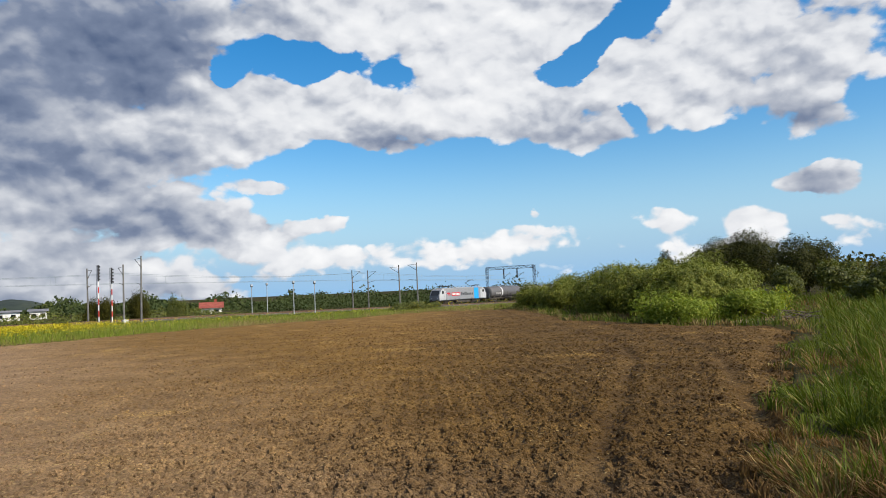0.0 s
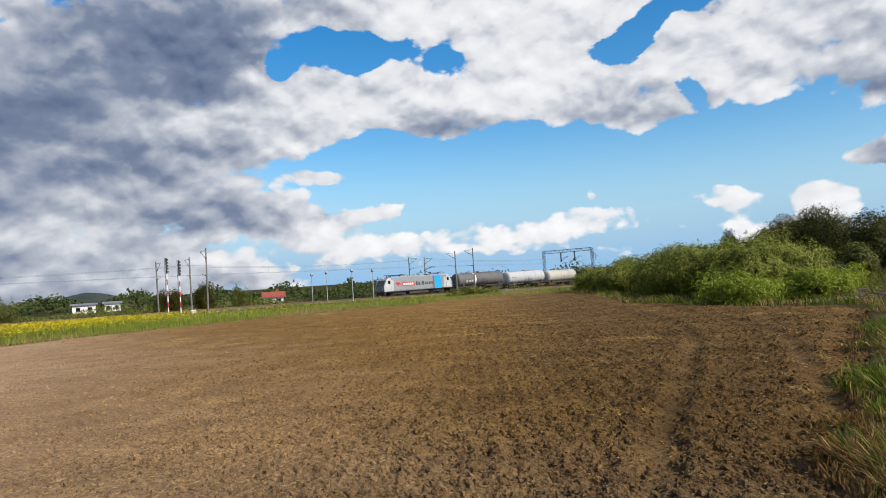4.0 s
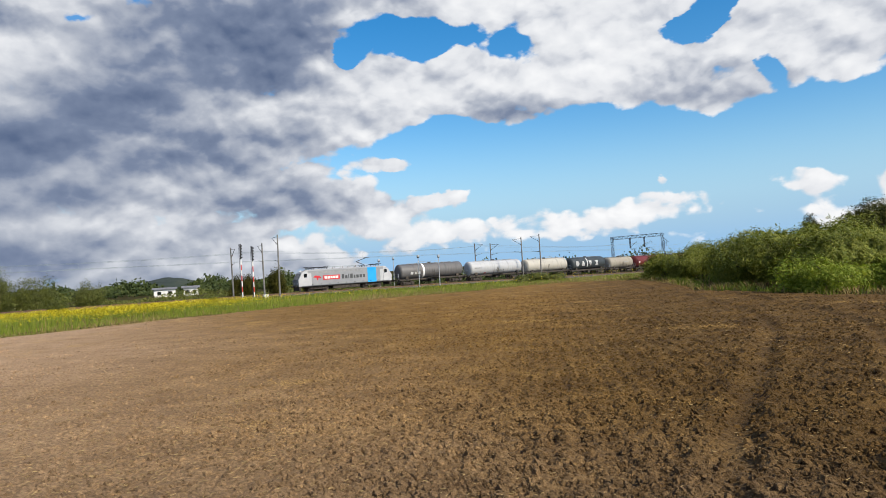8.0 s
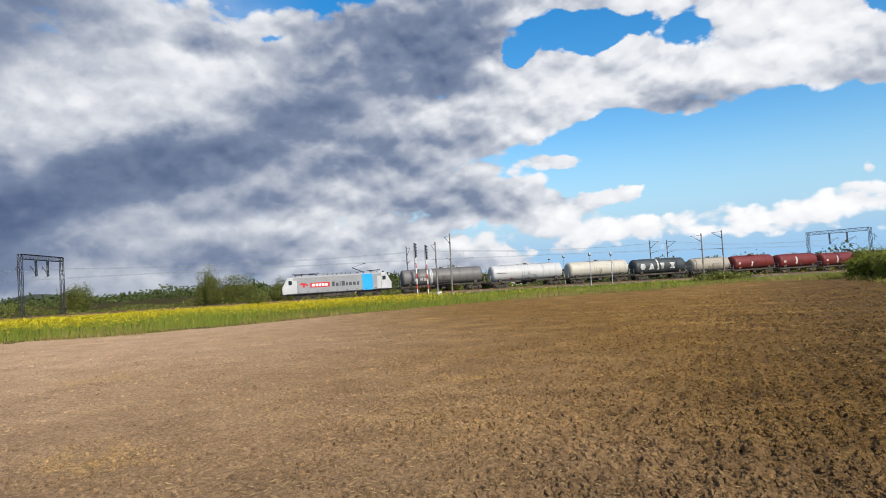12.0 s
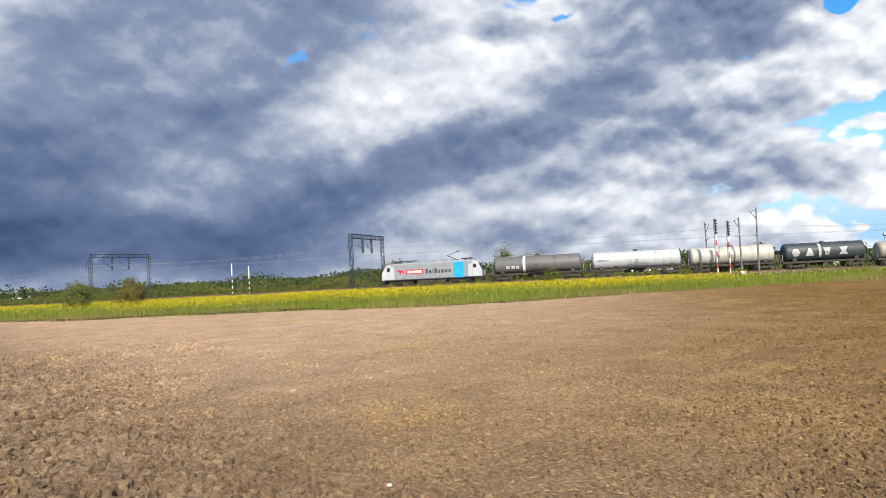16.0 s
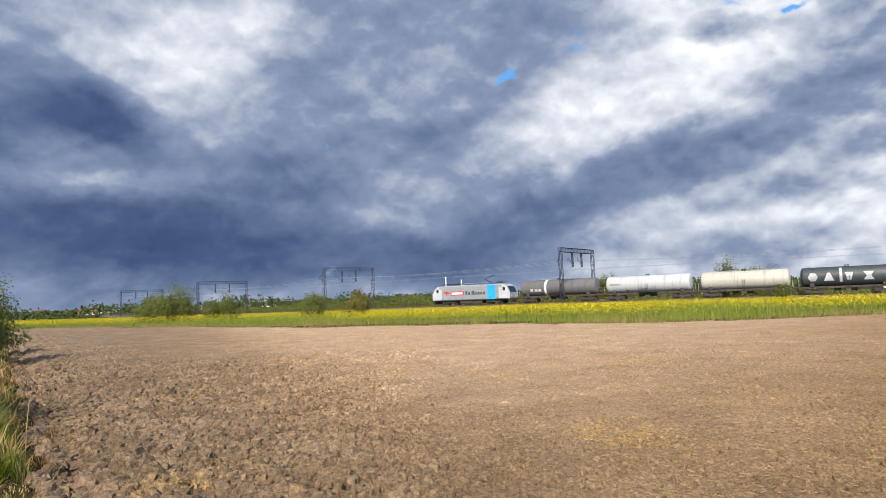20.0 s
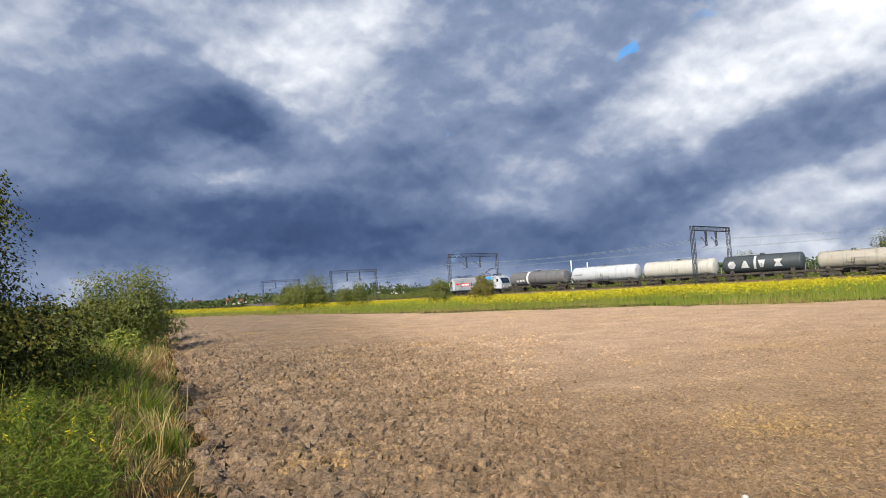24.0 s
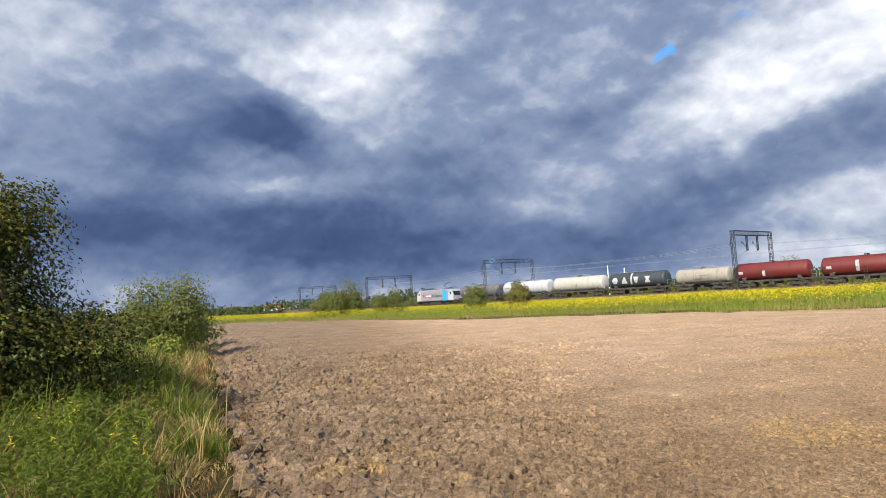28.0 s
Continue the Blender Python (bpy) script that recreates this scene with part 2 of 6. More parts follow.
def rail_yaw(u):
    """Turn about z that lays a thing's +x along the track, in the way the train goes."""
    t = EU + float(2 * 11.18e-4 * u) * EV
    return math.degrees(math.atan2(t.y, t.x))


def bearing(az, d, z=0.0):
    a = radians(az)
    return Vector((-math.sin(a) * d, math.cos(a) * d, z))


def along(az, dv=0.0):
    """The u at which a line of sight meets the line dv metres beyond the track."""
    lo, hi = -260.0, 900.0
    for _ in range(60):
        u = (lo + hi) / 2
        p = rail(u, dv)
        a = math.degrees(math.atan2(-p.x, p.y))
        if a < -100:
            a += 360
        lo, hi = (u, hi) if a < az else (lo, u)
    return lo


def mesh_of(bm, name, *mats):
    me = bpy.data.meshes.new(name)
    bm.normal_update()
    bm.to_mesh(me)
    bm.free()
    for m in mats:
        me.materials.append(m)
    return me


def part(name, bm, mat, parent=None, label="", smooth=False):
    me = mesh_of(bm, name, *(mat if isinstance(mat, (list, tuple)) else [mat]))
    if smooth:
        for p in me.polygons:
            p.use_smooth = True
    ob = new(name, me)
    ob.parent = parent
    if label:
        tagged(ob, label)
    return ob


def box(bm, x0, y0, z0, x1, y1, z1, mi=0):
    g = bmesh.ops.create_cube(bm, size=1, matrix=Matrix.LocRotScale(((x0 + x1) / 2, (y0 + y1) / 2, (z0 + z1) / 2), None, (abs(x1 - x0), abs(y1 - y0), abs(z1 - z0))))
    for f in {f for v in g["verts"] for f in v.link_faces}:
        f.material_index = mi
    return g["verts"]


def rod(bm, a, b, r, seg=6, r2=None, mi=0):
    a, b = Vector(a), Vector(b)
    d = b - a
    q = d.to_track_quat("Z", "Y")
    g = bmesh.ops.create_cone(bm, cap_ends=True, segments=seg, radius1=r, radius2=r if r2 is None else r2, depth=d.length, matrix=Matrix.LocRotScale((a + b) / 2, q, None))
    for f in {f for v in g["verts"] for f in v.link_faces}:
        f.material_index = mi
    return g["verts"]


def bevel(bm, w, seg=1):
    bmesh.ops.bevel(bm, geom=bm.edges[:], offset=w, segments=seg, affect="EDGES", profile=0.5)
    return bm


def thing(name, at, rz=0.0, label="", category="", group=""):
    ob = new(name)
    ob.empty_display_size = 0.2
    ob.matrix_basis = pose(at[0], at[1], at[2], 0, 0, rz)
    return tagged(ob, label, category, group)
# ---- materials ----
def material(name, stops, scale=3.0, rough=0.8, metal=0.0, bump=0.0, bump_scale=None, detail=6.0, spread=0.12, island=False, through_light=0.0, object_tint=0.0, spec=0.4):
    """A surface whose colour wanders between the stops by noise of that scale (waves a metre), with fine relief."""
    m = bpy.data.materials.new(name)
    m.use_nodes = True
    g = Graph(m.node_tree)
    b = m.node_tree.nodes["Principled BSDF"]
    co = g.node("TexCoord").outputs["Object"]
    n = g.noise(co, scale, detail, 0.6)
    fine = g.noise(co, scale * 9, 3.0, 0.6)
    f = g.math("ADD", g.math("MULTIPLY", g.math("SUBTRACT", n, 0.5), 1.8), 0.5)
    if island:
        f = g.math("ADD", g.math("MULTIPLY", f, 0.35), g.math("MULTIPLY", g.node("NewGeometry").outputs["Random Per Island"], 0.65))
    if object_tint:
        f = g.math("ADD", f, g.math("MULTIPLY", g.math("SUBTRACT", g.node("ObjectInfo").outputs["Random"], 0.5), object_tint))
    c = g.ramp(f, stops)
    c = g.mix(1.0, c, g.ramp(fine, [(0.25, (1 - spread,) * 3), (0.75, (1 + spread,) * 3)]), "MULTIPLY")
    g.put(b.inputs["Base Color"], c)
    b.inputs["Metallic"].default_value = metal
    b.inputs["Specular IOR Level"].default_value = spec
    g.put(b.inputs["Roughness"], g.math("MULTIPLY_ADD", g.math("SUBTRACT", n, 0.5), 0.25, rough))
    if bump:
        k = g.node("Bump")
        k.inputs["Strength"].default_value, k.inputs["Distance"].default_value = 1.0, bump
        g.put(k.inputs["Height"], g.noise(co, bump_scale or scale * 6, 6.0, 0.65))
        g.put(b.inputs["Normal"], k.outputs[0])
    if through_light:
        t = g.node("BsdfTranslucent")
        g.put(t.inputs[0], g.mix(1.0, c, (1.25, 1.3, .7), "MULTIPLY"))
        x = g.node("MixShader")
        x.inputs[0].default_value = through_light
        out = m.node_tree.nodes["Material Output"]
        g.put(x.inputs[1], b.outputs[0]), g.put(x.inputs[2], t.outputs[0])
        g.put(out.inputs[0], x.outputs[0])
    return m


def soil_material():
    """Tilled loam: dark and moist towards the shrubs (+x), dry and pale on the open side, with sun angle painted in."""
    m = bpy.data.materials.new("tilled_soil")
    m.use_nodes = True
    g = Graph(m.node_tree)
    b = m.node_tree.nodes["Principled BSDF"]
    co = g.node("TexCoord").outputs["Object"]
    s = g.node("SeparateXYZ")
    g.put(s.inputs[0], co)
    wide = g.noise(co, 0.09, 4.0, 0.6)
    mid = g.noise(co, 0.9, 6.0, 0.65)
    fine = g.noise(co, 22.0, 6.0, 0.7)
    # Moisture plus painted sun angle: paler where front-lit, darker where side-lit.
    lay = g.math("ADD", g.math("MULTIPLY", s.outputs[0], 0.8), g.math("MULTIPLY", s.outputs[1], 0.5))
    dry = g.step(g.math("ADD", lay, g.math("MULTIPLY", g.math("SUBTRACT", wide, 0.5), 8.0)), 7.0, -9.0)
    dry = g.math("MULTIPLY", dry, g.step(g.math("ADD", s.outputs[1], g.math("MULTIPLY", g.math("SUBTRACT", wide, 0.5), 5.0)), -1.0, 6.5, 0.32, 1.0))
    side_lit_damp = g.ramp(mid, [(.3, (.124, .071, .021)), (.55, (.192, .113, .034)), (.75, (.275, .167, .053))])
    front_lit_crust = g.ramp(mid, [(.3, (.330, .228, .148)), (.55, (.430, .302, .200)), (.75, (.505, .365, .248))])
    c = g.mix(dry, side_lit_damp, front_lit_crust)
    # Soil dims towards +x: moisture together with painted lens falloff.
    vignette_damp = g.step(g.math("ADD", s.outputs[0], g.math("MULTIPLY", g.math("SUBTRACT", wide, 0.5), 4.0)), -3.5, 3.0)
    c = g.mix(g.math("MULTIPLY", vignette_damp, 0.85), c, g.ramp(mid, [(.3, (.058, .034, .012)), (.75, (.135, .084, .030))]))
    loam = g.ramp(mid, [(.3, (.150, .108, .074)), (.55, (.225, .166, .117)), (.75, (.30, .228, .165))])
    c = g.mix(g.math("MULTIPLY", g.step(g.math("ADD", s.outputs[1], g.math("MULTIPLY", g.math("SUBTRACT", wide, 0.5), 5.0)), 7.5, -1.0), 0.9), c, loam)
    straw = g.step(g.math("ADD", g.noise(co, 0.35, 4.0, 0.7), g.math("MULTIPLY", g.math("SUBTRACT", fine, 0.5), 0.5)), 0.58, 0.74)
    c = g.mix(g.math("MULTIPLY", straw, 0.5), c, (.44, .29, .10))
    c = g.mix(1.0, c, g.ramp(fine, [(.32, (.50, .48, .45)), (.66, (1.42, 1.39, 1.33))]), "MULTIPLY")
    c = g.mix(1.0, c, g.ramp(g.node("NewGeometry").outputs["Random Per Island"], [(0, (.80, .79, .78)), (1, (1.32, 1.31, 1.28))]), "MULTIPLY")
    g.put(b.inputs["Base Color"], c)
    b.inputs["Roughness"].default_value = 0.95
    b.inputs["Specular IOR Level"].default_value = 0.15
    k = g.node("Bump")
    k.inputs["Strength"].default_value, k.inputs["Distance"].default_value = 1.0, 0.055
    g.put(k.inputs["Height"], g.math("ADD", g.noise(co, 15.0, 7.0, 0.68), g.math("MULTIPLY", g.noise(co, 45.0, 5.0, 0.7), 0.6)))
    g.put(b.inputs["Normal"], k.outputs[0])
    return m


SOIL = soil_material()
STRAW = material("straw", [(0, (.20, .135, .055)), (1, (.40, .285, .125))], 2, 0.85, island=True)
EARTH = material("meadow_ground", [(.2, (.024, .024, .007)), (.5, (.040, .036, .012)), (.8, (.075, .058, .024))], 0.35, 0.97, bump=0.05, bump_scale=6, spec=.05)
PATH = material("dry_path", [(.2, (.16, .11, .06)), (.8, (.34, .25, .15))], 1.2, 0.95, bump=0.03)
STONE = material("pale_stone", [(.2, (.45, .40, .33)), (.8, (.62, .57, .5))], 4, 0.9, bump=0.01)
GRASS = material("grass", [(0, (.034, .058, .004)), (.5, (.086, .122, .009)), (1, (.195, .200, .025))], .5, 0.7, island=True, through_light=.28, spec=.25)
HAY = material("dry_grass", [(0, (.17, .112, .040)), (.6, (.33, .24, .10)), (1, (.48, .385, .195))], .5, 0.8, island=True, through_light=.25, spec=.2)
RUSSET = material("withered_grass", [(0, (.10, .052, .020)), (1, (.24, .145, .055))], .5, 0.85, island=True, through_light=.2, spec=.2)
WEED = material("weed_leaf", [(0, (.11, .165, .018)), (.5, (.21, .265, .032)), (1, (.36, .37, .065))], .15, 0.7, island=True, through_light=.42, spec=.25)
FLOWER = material("goldenrod_flower", [(0, (.40, .34, .015)), (.5, (.58, .49, .02)), (1, (.72, .61, .04))], .15, 0.75, island=True, through_light=.35, spec=.2)
WILLOW = material("willow_leaf", [(0, (.055, .080, .006)), (.5, (.150, .172, .015)), (1, (.33, .33, .06))], .3, 0.6, island=True, through_light=.18, spec=.3)
LEAF = material("shrub_leaf", [(0, (.036, .050, .006)), (.5, (.088, .105, .012)), (1, (.21, .20, .034))], .3, 0.55, island=True, through_light=.28, spec=.4)
DARK_LEAF = material("tree_leaf", [(0, (.016, .019, .002)), (.5, (.044, .044, .006)), (1, (.125, .110, .018))], .3, 0.75, island=True, through_light=.22, spec=.12)
AUTUMN_LEAF = material("russet_leaf", [(0, (.070, .058, .010)), (.5, (.130, .110, .020)), (1, (.20, .18, .036))], .3, 0.6, island=True, through_light=.25, spec=.3)
TREE_LEAF = material("broad_tree_leaf", [(0, (.018, .022, .003)), (.5, (.046, .051, .007)), (1, (.115, .108, .018))], .3, 0.65, island=True, through_light=.22, spec=.2)
FAR_LEAF = material("far_leaf", [(0, (.020, .034, .010)), (.5, (.042, .060, .018)), (1, (.085, .10, .030))], .05, 0.8, island=True, through_light=.1, spec=.15)
BARK = material("bark", [(.2, (.05, .038, .026)), (.8, (.15, .12, .085))], 5, 0.9, bump=0.02)
CONCRETE = material("mast_concrete", [(.2, (.11, .105, .10)), (.8, (.22, .215, .20))], 1.5, 0.9, bump=0.004)
WHITE_BLOCK = material("whitewashed_concrete", [(.2, (.62, .61, .58)), (.8, (.80, .80, .77))], 3, 0.9, bump=0.004)
STEEL = material("painted_lattice_steel", [(.2, (.012, .013, .017)), (.8, (.032, .034, .040))], 2, 0.65)
PALE_STEEL = material("galvanised_steel", [(.2, (.38, .40, .42)), (.8, (.58, .60, .62))], 2, 0.45, metal=.6)
WIRE = material("copper_wire", [(.2, (.30, .36, .36)), (.8, (.46, .54, .54))], 2, 0.4, metal=.6)
PORCELAIN = material("brown_insulator", [(.2, (.10, .045, .025)), (.8, (.16, .08, .045))], 3, 0.25)
RED = material("signal_red", [(.2, (.42, .035, .025)), (.8, (.58, .06, .04))], 3, 0.6)
WHITE = material("signal_white", [(.2, (.68, .68, .66)), (.8, (.82, .82, .80))], 3, 0.6)
BLACK = material("black_enamel", [(.2, (.012, .012, .014)), (.8, (.035, .035, .038))], 3, 0.5)
BALLAST = material("ballast", [(.2, (.045, .038, .032)), (.5, (.09, .078, .066)), (.8, (.16, .14, .12))], 9, 0.95, bump=0.05, bump_scale=16)
SLEEPER = material("sleeper_concrete", [(.2, (.20, .18, .16)), (.8, (.33, .31, .28))], 3, 0.9, object_tint=.5)
RAIL = material("rail_steel", [(.2, (.12, .07, .045)), (.8, (.22, .14, .09))], 4, 0.5, metal=.6)
SILVER = material("locomotive_silver_paint", [(.15, (.245, .255, .27)), (.85, (.31, .32, .335))], .6, 0.34, metal=.12, spread=.03)
CAB_WHITE = material("locomotive_white_paint", [(.15, (.40, .41, .43)), (.85, (.49, .50, .51))], .6, 0.32, spread=.03)
BLUE = material("locomotive_blue_panel", [(.15, (.015, .30, .70)), (.85, (.025, .37, .80))], .6, 0.35, spread=.04)
LOGO_RED = material("emblem_red", [(.15, (.50, .020, .030)), (.85, (.60, .03, .04))], 1, 0.4, spread=.04)
LETTER_GREY = material("emblem_grey", [(.15, (.045, .05, .055)), (.85, (.08, .085, .09))], 1, 0.45, spread=.04)
GLASS = material("cab_window_glass", [(.2, (.010, .012, .014)), (.8, (.02, .024, .026))], 1, 0.08, spec=.8)
UNDER = material("dusty_underframe", [(.2, (.018, .016, .014)), (.5, (.05, .042, .035)), (.8, (.095, .075, .058))], 2.5, 0.85, bump=.004)
WHEEL = material("wheel_steel", [(.2, (.05, .04, .033)), (.8, (.14, .11, .085))], 4, 0.55, metal=.5)
ROOF = material("roof_grey", [(.2, (.22, .225, .23)), (.8, (.36, .365, .37))], 2, 0.6)
LAMP = material("headlamp_glass", [(.2, (.55, .56, .56)), (.8, (.75, .76, .76))], 3, 0.15)


def tank_paint(name, lo, hi, rust=0.35, rough=0.5):
    """Tank paint with dirt runs down from the filler and rusty patches low on the barrel."""
    m = bpy.data.materials.new(name)
    m.use_nodes = True
    g = Graph(m.node_tree)
    b = m.node_tree.nodes["Principled BSDF"]
    co = g.node("TexCoord").outputs["Object"]
    runs = g.noise(g.vec("MULTIPLY", co, (2.6, 0.35, 0.35)), 1.0, 6.0, 0.65)
    blot = g.noise(co, 1.3, 7.0, 0.65)
    c = g.mix(g.noise(co, 0.5, 5.0, 0.6), lo, hi)
    c = g.mix(g.math("MULTIPLY", g.step(runs, 0.52, 0.72), 0.5), c, tuple(v * .45 for v in lo))
    c = g.mix(g.math("MULTIPLY", g.step(blot, 0.60, 0.75), rust), c, (.13, .065, .03))
    g.put(b.inputs["Base Color"], c)
    g.put(b.inputs["Roughness"], g.math("MULTIPLY_ADD", blot, 0.3, rough - 0.1))
    return m


GREY_TANK = tank_paint("grey_tank_paint", (.085, .082, .082), (.15, .146, .145))
WHITE_TANK = tank_paint("white_tank_paint", (.36, .37, .38), (.48, .487, .495), .18)
CREAM_TANK = tank_paint("cream_tank_paint", (.37, .35, .30), (.48, .46, .40), .25)
BLACK_TANK = tank_paint("black_tank_paint", (.024, .032, .036), (.052, .062, .066), .12)
BEIGE_TANK = tank_paint("beige_tank_paint", (.25, .225, .175), (.36, .33, .27), .45)
RED_TANK = tank_paint("oxide_red_tank_paint", (.10, .011, .010), (.165, .022, .016), .25)
BAND = material("white_band_paint", [(.2, (.66, .66, .65)), (.8, (.78, .78, .77))], 2, 0.5)
PLASTER = material("white_plaster", [(.2, (.62, .61, .58)), (.8, (.76, .75, .72))], .5, 0.9)
ROOF_TILE = material("red_roof_tile", [(.2, (.20, .045, .03)), (.8, (.34, .09, .06))], .8, 0.85)
GREY_ROOF = material("grey_roof_sheet", [(.2, (.12, .12, .13)), (.8, (.22, .22, .23))], .8, 0.7)
HILL = material("wooded_hill", [(.2, (.016, .026, .022)), (.5, (.028, .040, .030)), (.8, (.045, .055, .038))], .03, 0.95)
# ---- ground ----
FIELD_REACH = [(-27, 24.5), (-20, 25.0), (-18, 25.3), (-13.7, 28.5), (-9.2, 31.7), (-7.4, 39.5), (-4.6, 47.5), (1, 51), (10.4, 43.5), (20, 40.5), (31, 36), (40, 33.5),
               (49.6, 32), (54.4, 33), (61.5, 36), (77.5, 41), (85, 50), (92, 63), (97, 76), (99.6, 79)]
REACH_AZ, REACH_R = np.array([a for a, r in FIELD_REACH]), np.array([r for a, r in FIELD_REACH])


def lattice(x, y, seed):
    """Smooth value noise in 0..1 on arrays."""
    xi, yi = np.floor(x).astype(np.int64), np.floor(y).astype(np.int64)
    fx, fy = x - xi, y - yi
    fx, fy = fx * fx * (3 - 2 * fx), fy * fy * (3 - 2 * fy)

    def h(i, j):
        n = (i * 374761393 + j * 668265263 + seed * 1442695041) & 0xFFFFFFFF
        n = ((n ^ (n >> 13)) * 1274126177) & 0xFFFFFFFF
        return ((n ^ (n >> 16)) & 0xFFFF) / 65535.0
    return (h(xi, yi) * (1 - fx) + h(xi + 1, yi) * fx) * (1 - fy) + (h(xi, yi + 1) * (1 - fx) + h(xi + 1, yi + 1) * fx) * fy


def rough_noise(x, y, size, octaves, seed, gain=0.5):
    s, a, t = 0.0, 1.0, 0.0
    for k in range(octaves):
        s = s + a * (lattice(x / size * 2 ** k + 17.3 * k, y / size * 2 ** k - 9.1 * k, seed + k) - 0.5)
        t += a
        a *= gain
    return s / t * 2


def az_of(x, y):
    a = np.degrees(np.arctan2(-x, y))
    return np.where(a < -100, a + 360, a)


def field_left(r):
    return 99.3 - 5.5 * np.exp(-r / 8.0) + np.degrees(.10 * np.sin(r * 1.9) + .06 * np.sin(r * 4.7 + 1)) / np.maximum(r, 3)


def field_right(r):
    return -26.1 + 6.4 * np.exp(-r / 5.8) + np.degrees(.14 * np.sin(r * 1.7 + 2) + .08 * np.sin(r * 4.1)) / np.maximum(r, 3)


def field_reach(az):
    return np.interp(az, REACH_AZ, REACH_R)


def in_field(x, y, margin=0.0):
    r, az = np.hypot(x, y), az_of(x, y)
    w = np.degrees(margin / np.maximum(r, 0.5))
    return (az > field_right(r) - w) & (az < field_left(r) + w) & (r < field_reach(az) + margin)


def land_z(x, y):
    """Height of the meadow ground: level round the field, then down towards the railway."""
    u, v = -math.cos(PHI) * x - math.sin(PHI) * y, -math.sin(PHI) * x + math.cos(PHI) * y
    uc = np.clip(u, -140, 150)
    rz = -0.7 - 7e-5 * (uc - 40) ** 2 - 0.75
    rv = 116.05 + 11.18e-4 * np.clip(u, -200, 420) ** 2
    f = np.clip((v - 34) / (rv - 8 - 34), 0, 1)
    z = rz * f * f * (3 - 2 * f)
    hill = np.clip((np.hypot(x, y) - 420) / 1500, 0, 1)
    return z + 2.5 * hill * np.clip(np.cos(np.radians(az_of(x, y) - 14) * 1.6), 0, 1)


def mesh_np(name, verts, faces, mats, idx=None, smooth=False):
    """A mesh from arrays; faces is one array of equal corners, or a list of such arrays."""
    faces = faces if isinstance(faces, list) else [faces]
    me = bpy.data.meshes.new(name)
    counts = np.concatenate([np.full(len(f), f.shape[1]) for f in faces])
    loops = np.concatenate([f.ravel() for f in faces]).astype(np.int32)
    me.vertices.add(len(verts))
    me.vertices.foreach_set("co", np.asarray(verts, np.float32).ravel())
    me.loops.add(len(loops))
    me.loops.foreach_set("vertex_index", loops)
    me.polygons.add(len(counts))
    me.polygons.foreach_set("loop_start", np.concatenate([[0], np.cumsum(counts)[:-1]]).astype(np.int32))
    for m in mats:
        me.materials.append(m)
    if idx is not None:
        me.polygons.foreach_set("material_index", np.asarray(idx, np.int32))
    me.polygons.foreach_set("use_smooth", np.full(len(counts), smooth))
    me.update(calc_edges=True)
    return me


def grid_faces(nr, nc):
    i = np.arange(nr - 1)[:, None] * nc + np.arange(nc - 1)[None, :]
    return np.stack([i, i + 1, i + nc + 1, i + nc], -1).reshape(-1, 4)


def build_ground():
    az = np.radians(np.concatenate([np.linspace(-180, -30, 76), np.linspace(-29.75, -16, 56), np.linspace(-15, 90, 106), np.linspace(90.25, 101, 44), np.linspace(102, 180, 40)]))
    r = np.concatenate([[0.0], np.geomspace(1.0, 3400, 150)])
    A, R = np.meshgrid(az, r)
    x, y = -np.sin(A) * R, np.cos(A) * R
    z = land_z(x, y) + rough_noise(x, y, 7.0, 3, 5) * 0.08 * (R < 300)
    z = np.where(in_field(x, y, 0.0), -0.35, z)
    f = grid_faces(*x.shape)[:, ::-1]
    ob = new("ground", mesh_np("ground", np.stack([x, y, z], -1).reshape(-1, 3), f, [EARTH], smooth=True))
    tagged(ob, "uneven green and brown meadow ground reaching the horizon", "ground", kind="structure")


RUT_R, RUT_AZ = [4.0, 5.85, 7.4, 10.2, 15.6, 20, 25, 35, 50], [-9.6, -10.8, -11.6, -13.2, -14.4, -12.6, -9.6, -5.6, -3.4]


def crusted(az):
    """How smooth the rain has beaten the soil: the open middle of the field most of all."""
    return np.clip((az - 12) / 26, 0, 1) * np.clip((88 - az) / 22, 0, 1)


